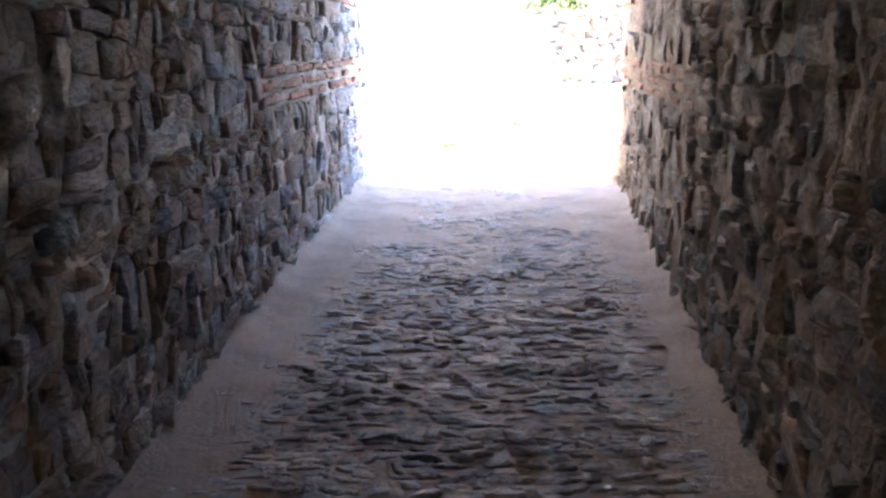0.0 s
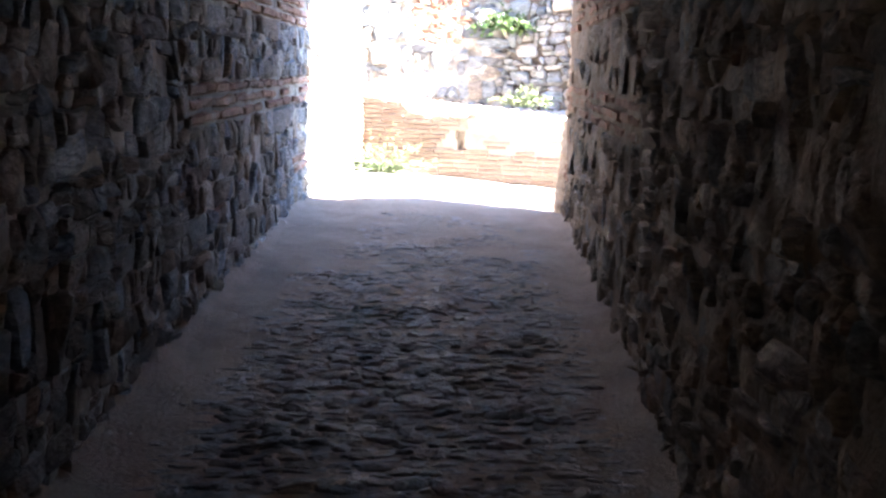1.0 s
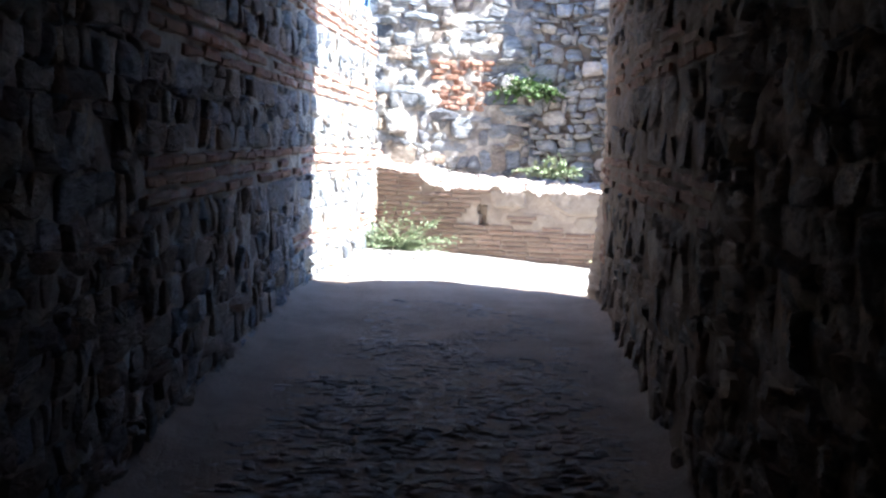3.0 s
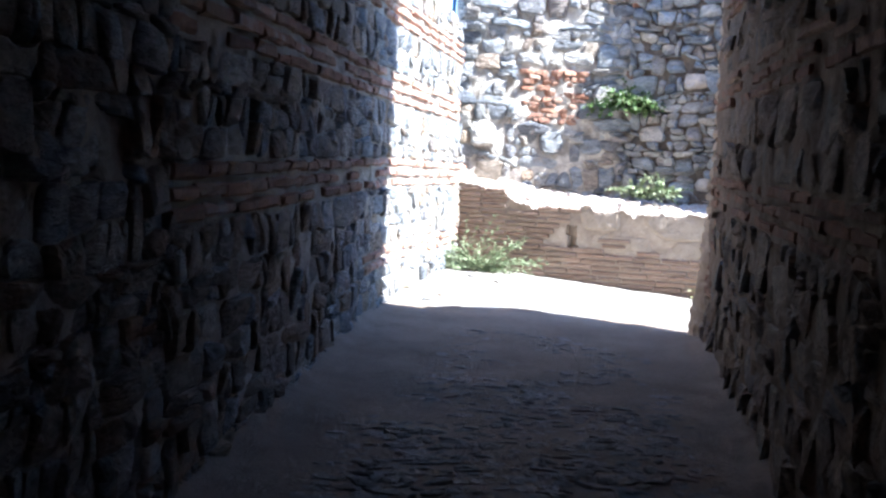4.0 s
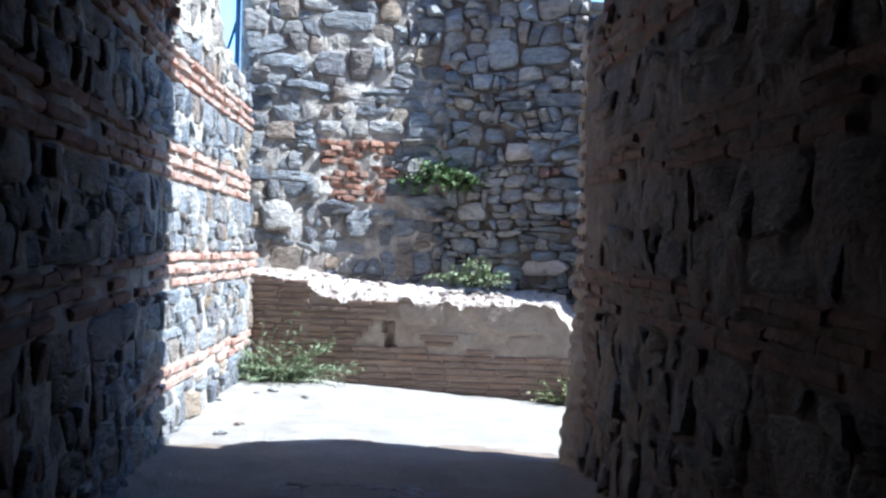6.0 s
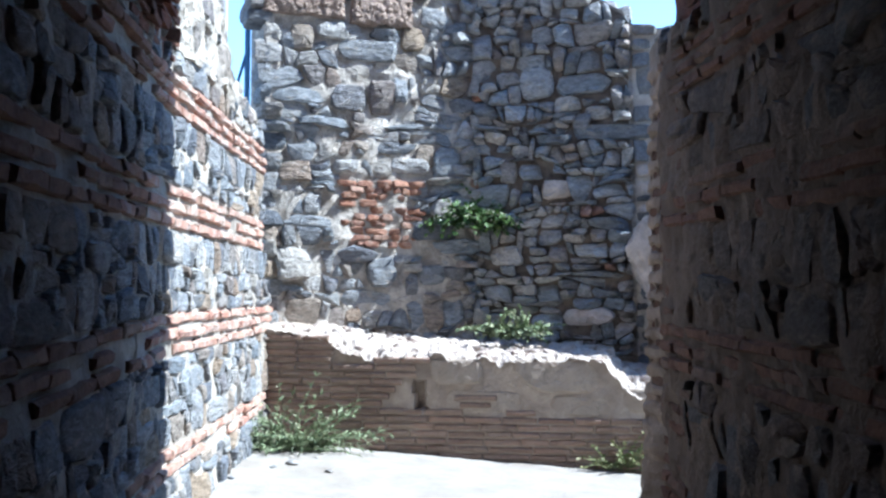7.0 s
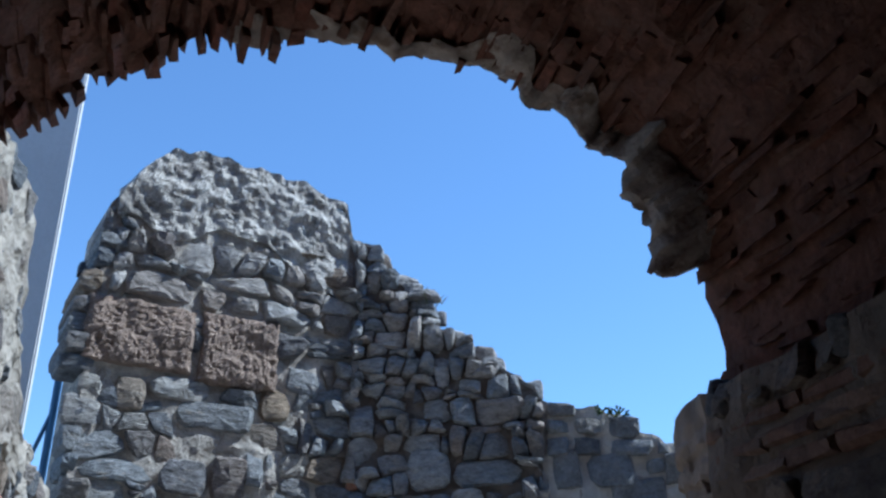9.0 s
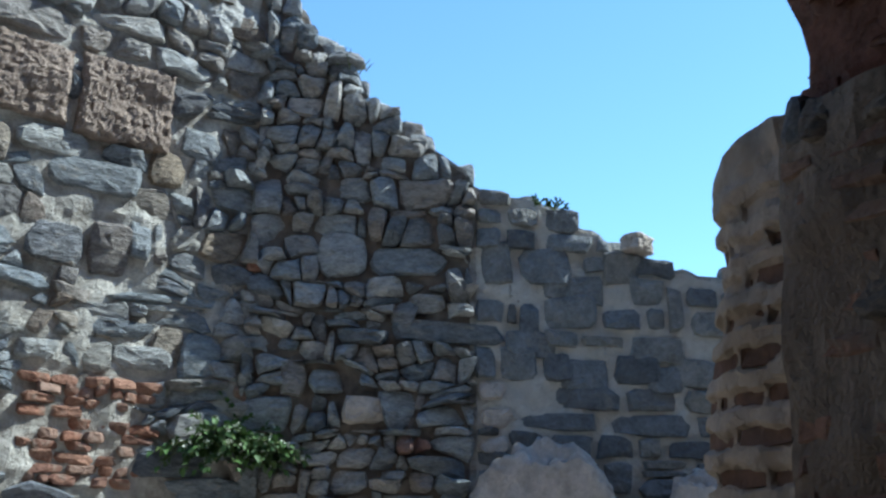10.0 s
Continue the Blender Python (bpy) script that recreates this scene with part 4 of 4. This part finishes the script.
# broken top: loose flat stones along the edge
for i in range(150):
    u = r.uniform(0.02, FAR.s[-1] - 0.05)
    d = r.uniform(-0.05, 0.6)
    w = r.uniform(0.08, 0.24)
    z = far_top(u) - (0.06 if u > u_split else 0.12)
    P, Fs = stone_shape([(u, -d), (u + w, -d - 0.02), (u + w, -d - w * 0.8), (u, -d - w * 0.7)], r, 0.0, r.uniform(0.04, 0.12), 0.1, sides=9, round_off=0.5)
    (far_slate if u > u_split else far_stones).add([FAR.at(p[0], z + p[2] * 0.6, p[1]) for p in P], Fs)
far_stones.close("rubble_stone")
far_slate.close("rubble_stone")
far_dark.close("squared_stone")
far_bricks.close("brickwork")

# ---- cobbles of the passage floor ----
r = random.Random(51)
cobbles = Heap("cobble", passage_floor, M_COBBLE, lambda c: 2.9 < c.y < 4.4, smooth=True)


def floor_at(u, v, h):
    x = u + 0.075 * (v - 4.0)
    return Vector((x, v, ground_z(x, v) + fuzz(x, v, 0, 0.5, 0.018) + fuzz(x, v, 4, 0.16, 0.008) + h))


for c in coursed_cells(-0.8, 1.04, 1.4, 9.3, 0.09, 0.036, r, 0.6, 0.0, 0.6):
    cu, cv = sum(p[0] for p in c) / len(c), sum(p[1] for p in c) / len(c)
    worn = fuzz(cu, cv, 12, 0.5, 0.7) + smooth_step(4.5, 8.5, cv) * 0.8 - 0.25
    edge = min(cu + 0.8, 1.04 - cu)
    if r.random() < 0.03 or (edge < 0.15 and r.random() < 0.6 - edge * 3):
        continue
    P, Fs = stone_shape(c, r, r.uniform(-0.012, 0.0), (0.003 + r.uniform(0.003, 0.022) * min(1, 0.1 + edge * 3)) * (1 - 0.88 * max(0, min(1, worn + 0.25))), 0.05, sides=8, round_off=0.5)
    cobbles.add([floor_at(*p) for p in P], Fs)
cobbles.close("cobbles")


# ---- loose stones, pillar, post ----
def boulder(name, centre, size, turn, seed, label, square=0.55):
    bm = bmesh.new()
    bmesh.ops.create_icosphere(bm, subdivisions=5, radius=0.5)
    for vert in bm.verts:
        d = vert.co.normalized()
        box = max(abs(d.x), abs(d.y), abs(d.z))
        k = 0.5 / (square * box + 1 - square)
        k *= 1 + noise.noise(d * 1.7 + Vector((seed, 0, 0))) * 0.2 + noise.noise(d * 5 + Vector((0, seed, 0))) * 0.1 + noise.noise(d * 13 + Vector((0, 0, seed))) * 0.07 + noise.noise(d * 30 + Vector((seed, 0, seed))) * 0.03 - max(0.0, noise.noise(d * 4 + Vector((seed, seed, 0)))) * 0.12
        vert.co = d * k
    me = bpy.data.meshes.new(name)
    bm.to_mesh(me)
    bm.free()
    me.materials.append(M_MARBLE)
    me.polygons.foreach_set("use_smooth", [True] * len(me.polygons))
    ob = new(name, me)
    ob.matrix_world = pose(*centre, *turn) @ Matrix.Diagonal((*size, 1))
    return tagged(ob, label, "boulder", group="stone blocks on the low wall")


boulder("boulder", (3.17, 12.98, 1.97), (0.86, 0.28, 1.2), (-4, -28, -34), 3.1, "large pale rounded marble block leaning on the low wall")
boulder("boulder", (3.97, 12.72, 1.82), (0.62, 0.28, 1.3), (-4, 12, -34), 7.7, "pale rough marble block beside a larger one")
boulder("loose_stone", (3.85, 13.16, 3.94), (0.17, 0.14, 0.12), (0, 6, 20), 1.3, "small white stone block lying on the ruined wall top", 0.92)


def pebble(x, y, size, seed, label):
    """A small flat stone lying on the ground."""
    bm = bmesh.new()
    bmesh.ops.create_icosphere(bm, subdivisions=2, radius=0.5)
    for vert in bm.verts:
        d = vert.co.normalized()
        vert.co = d * (0.5 + noise.noise(d * 1.6 + Vector((seed, 0, 0))) * 0.2 + noise.noise(d * 4 + Vector((0, seed, 0))) * 0.07)
    me = bpy.data.meshes.new("pebble")
    bm.to_mesh(me)
    bm.free()
    me.materials.append(M_CRUMB if y < 9 else M_STONE)
    ob = new("pebble", me)
    z = ground_z(x, y) + fuzz(x, y, 0, 0.5, 0.018) + fuzz(x, y, 4, 0.16, 0.008) + size * 0.12
    ob.matrix_world = pose(x, y, z, 0, 0, seed * 57) @ Matrix.Diagonal((size, size * 0.7, size * 0.45, 1))
    return tagged(ob, label, "pebble", group="loose pebbles")


for k, (x, y) in enumerate(((-0.23, 12.17), (0.15, 12.03), (-0.42, 10.6), (-0.5, 11.74), (-0.32, 10.9), (-0.1, 12.3))):
    pebble(x, y, 0.05 + 0.025 * (k % 3), 1.7 * k + 0.4, "small grey stone lying on the sandy ground by the wall")
for k, (x, y) in enumerate(((-0.9, 4.05), (-0.55, 5.44), (-0.88, 3.16))):
    pebble(x, y, 0.03, 2.3 * k + 5.1, "small white chip lying on the passage floor")

pillar = tagged(new("concrete_pillar"), "tall plain grey concrete pillar behind the ruined walls", "pillar")
bm = bmesh.new()
bmesh.ops.create_cube(bm, size=1)
for vert in bm.verts:
    t = vert.co.z + 0.5
    q = Matrix.Rotation(radians(-17), 3, "Z") @ Vector((vert.co.x * 1.2 - 0.6, vert.co.y * 0.07, 0))
    vert.co = Vector((-0.83 - 0.03 * t + q.x, 16.1 + q.y, 0.3 + 9.0 * t))
bmesh.ops.bevel(bm, geom=list(bm.edges), offset=0.015, segments=2, affect="EDGES")
part("shaft", bm, M_CONCRETE, pillar)
bm = bmesh.new()
bmesh.ops.create_cube(bm, size=1, matrix=Matrix.Translation((-1.5, 16.28, 9.35)) @ Matrix.Rotation(radians(-17), 4, "Z") @ Matrix.Diagonal((1.3, 0.24, 0.12, 1)))
part("cap", bm, M_CONCRETE, pillar)


def bar(bm, a, b, rad, sides=8):
    a, b = Vector(a), Vector(b)
    q = (b - a).to_track_quat("Z", "Y").to_matrix().to_4x4()
    bmesh.ops.create_cone(bm, cap_ends=True, segments=sides, radius1=rad, radius2=rad, depth=(b - a).length, matrix=Matrix.Translation((a + b) / 2) @ q)


post = tagged(new("fence_post"), "thin dark blue steel fence post with a slanting brace", "fence post")
bm = bmesh.new()
bar(bm, (-0.56, 14.75, 0.3), (-0.56, 14.75, 4.6), 0.028)
part("upright", bm, M_STEEL, post)
bm = bmesh.new()
bar(bm, (-0.56, 14.75, 4.18), (-0.8, 14.75, 3.3), 0.016)
part("brace", bm, M_STEEL, post)
bm = bmesh.new()
bar(bm, (-0.56, 14.75, 3.6), (-1.3, 14.9, 3.6), 0.014)
part("rail", bm, M_STEEL, post)


# ---- plants ----
def plant(name, base, stems, reach, droop, leaf, mats, seed, label, blossom=0, up=0.6, facing=(0, -1, 0), width=1.0, slim=0.3):
    r = random.Random(seed)
    root = tagged(new(name), label, "plant")
    SV, SF, LV, LF, BV, BF = [], [], [], [], [], []
    base = Vector(base)

    def leaf_at(p, d, size, V, F):
        d = (d + Vector((r.uniform(-1, 1), r.uniform(-1, 1), r.uniform(-0.6, 1))) * 0.8).normalized()
        s = d.cross(Vector((r.uniform(-1, 1), r.uniform(-1, 1), 1))).normalized() * size * slim
        n = s.cross(d).normalized() * size * 0.14
        k = len(V)
        V += [p, p + d * size * 0.45 + s + n, p + d * size - n, p + d * size * 0.45 - s + n, p + d * size * 0.5]
        F += [(k, k + 1, k + 4), (k + 1, k + 2, k + 4), (k + 2, k + 3, k + 4), (k + 3, k, k + 4)]

    for i in range(stems):
        p = base + Vector((r.uniform(-0.12, 0.12) * width, r.uniform(-0.03, 0.03), r.uniform(-0.02, 0.03)))
        d = (Vector(facing) * r.uniform(0.1, 0.7) + Vector((r.uniform(-1, 1) * width, r.uniform(-0.3, 0.3), up * r.uniform(0.3, 1.2)))).normalized()
        ln = reach * r.uniform(0.45, 1.1)
        n = 7
        ring = None
        for k in range(n + 1):
            rad = 0.004 * (1 - k / n) + 0.0012
            side = d.cross(Vector((0, 0, 1)))
            side = side.normalized() if side.length > 0.01 else Vector((1, 0, 0))
            other = d.cross(side)
            now = len(SV)
            SV += [p + side * rad, p - side * rad * 0.5 + other * rad, p - side * rad * 0.5 - other * rad]
            if ring is not None:
                for q in range(3):
                    SF.append((ring + q, ring + (q + 1) % 3, now + (q + 1) % 3, now + q))
            ring = now
            for q in range(3 if k else 1):
                leaf_at(p, d, leaf * r.uniform(0.6, 1.3), LV, LF)
            if blossom and k > n - 3 and r.random() < blossom:
                for q in range(4):
                    leaf_at(p + Vector((0, -0.01, 0.01)), Vector(facing), 0.028, BV, BF)
            p = p + d * ln / n
            d = (d + Vector((r.uniform(-0.12, 0.12), r.uniform(-0.12, 0.12), -droop * r.uniform(0.5, 1.3)))).normalized()
    mesh("stem", SV, SF, mats[1], root)
    mesh("foliage", LV, LF, mats[0], root)
    if BV:
        mesh("blossom", BV, BF, M_BLOSSOM, root, "small white blossoms")
    return root


plant("caper_bush", (1.47, 13.88, 2.49), 95, 0.36, 0.2, 0.05, (M_LEAF, M_DRY), 61, "green caper bush with small white blossoms growing from the wall", 0.25, 0.5, width=1.15)
plant("weed_clump", (1.75, 13.45, 1.48), 60, 0.3, 0.1, 0.045, (M_WEED, M_DRY), 62, "low green weeds growing on top of the low wall", 0, 0.6, width=1.6)
plant("ground_weed", (-0.1, 12.98, 0.58), 110, 0.62, 0.1, 0.06, (M_WEED, M_WEED), 63, "straggling pale green weed at the foot of the wall", 0, 0.8, width=1.5, slim=0.11)
plant("ground_weed", (2.45, 12.62, 0.46), 30, 0.3, 0.05, 0.04, (M_DRY, M_DRY), 64, "small green weed at the foot of the low wall", 0, 0.6)
plant("grass_tuft", (2.05, 13.85, 5.03), 8, 0.12, 0.02, 0.01, (M_DRY, M_DRY), 65, "thin dry grass tuft on the ruined wall top", 0, 1.6)
plant("grass_tuft", (3.3, 13.36, 4.15), 16, 0.06, 0.05, 0.022, (M_LEAF, M_DRY), 66, "small green tuft on the ruined wall top", 0, 1.0)
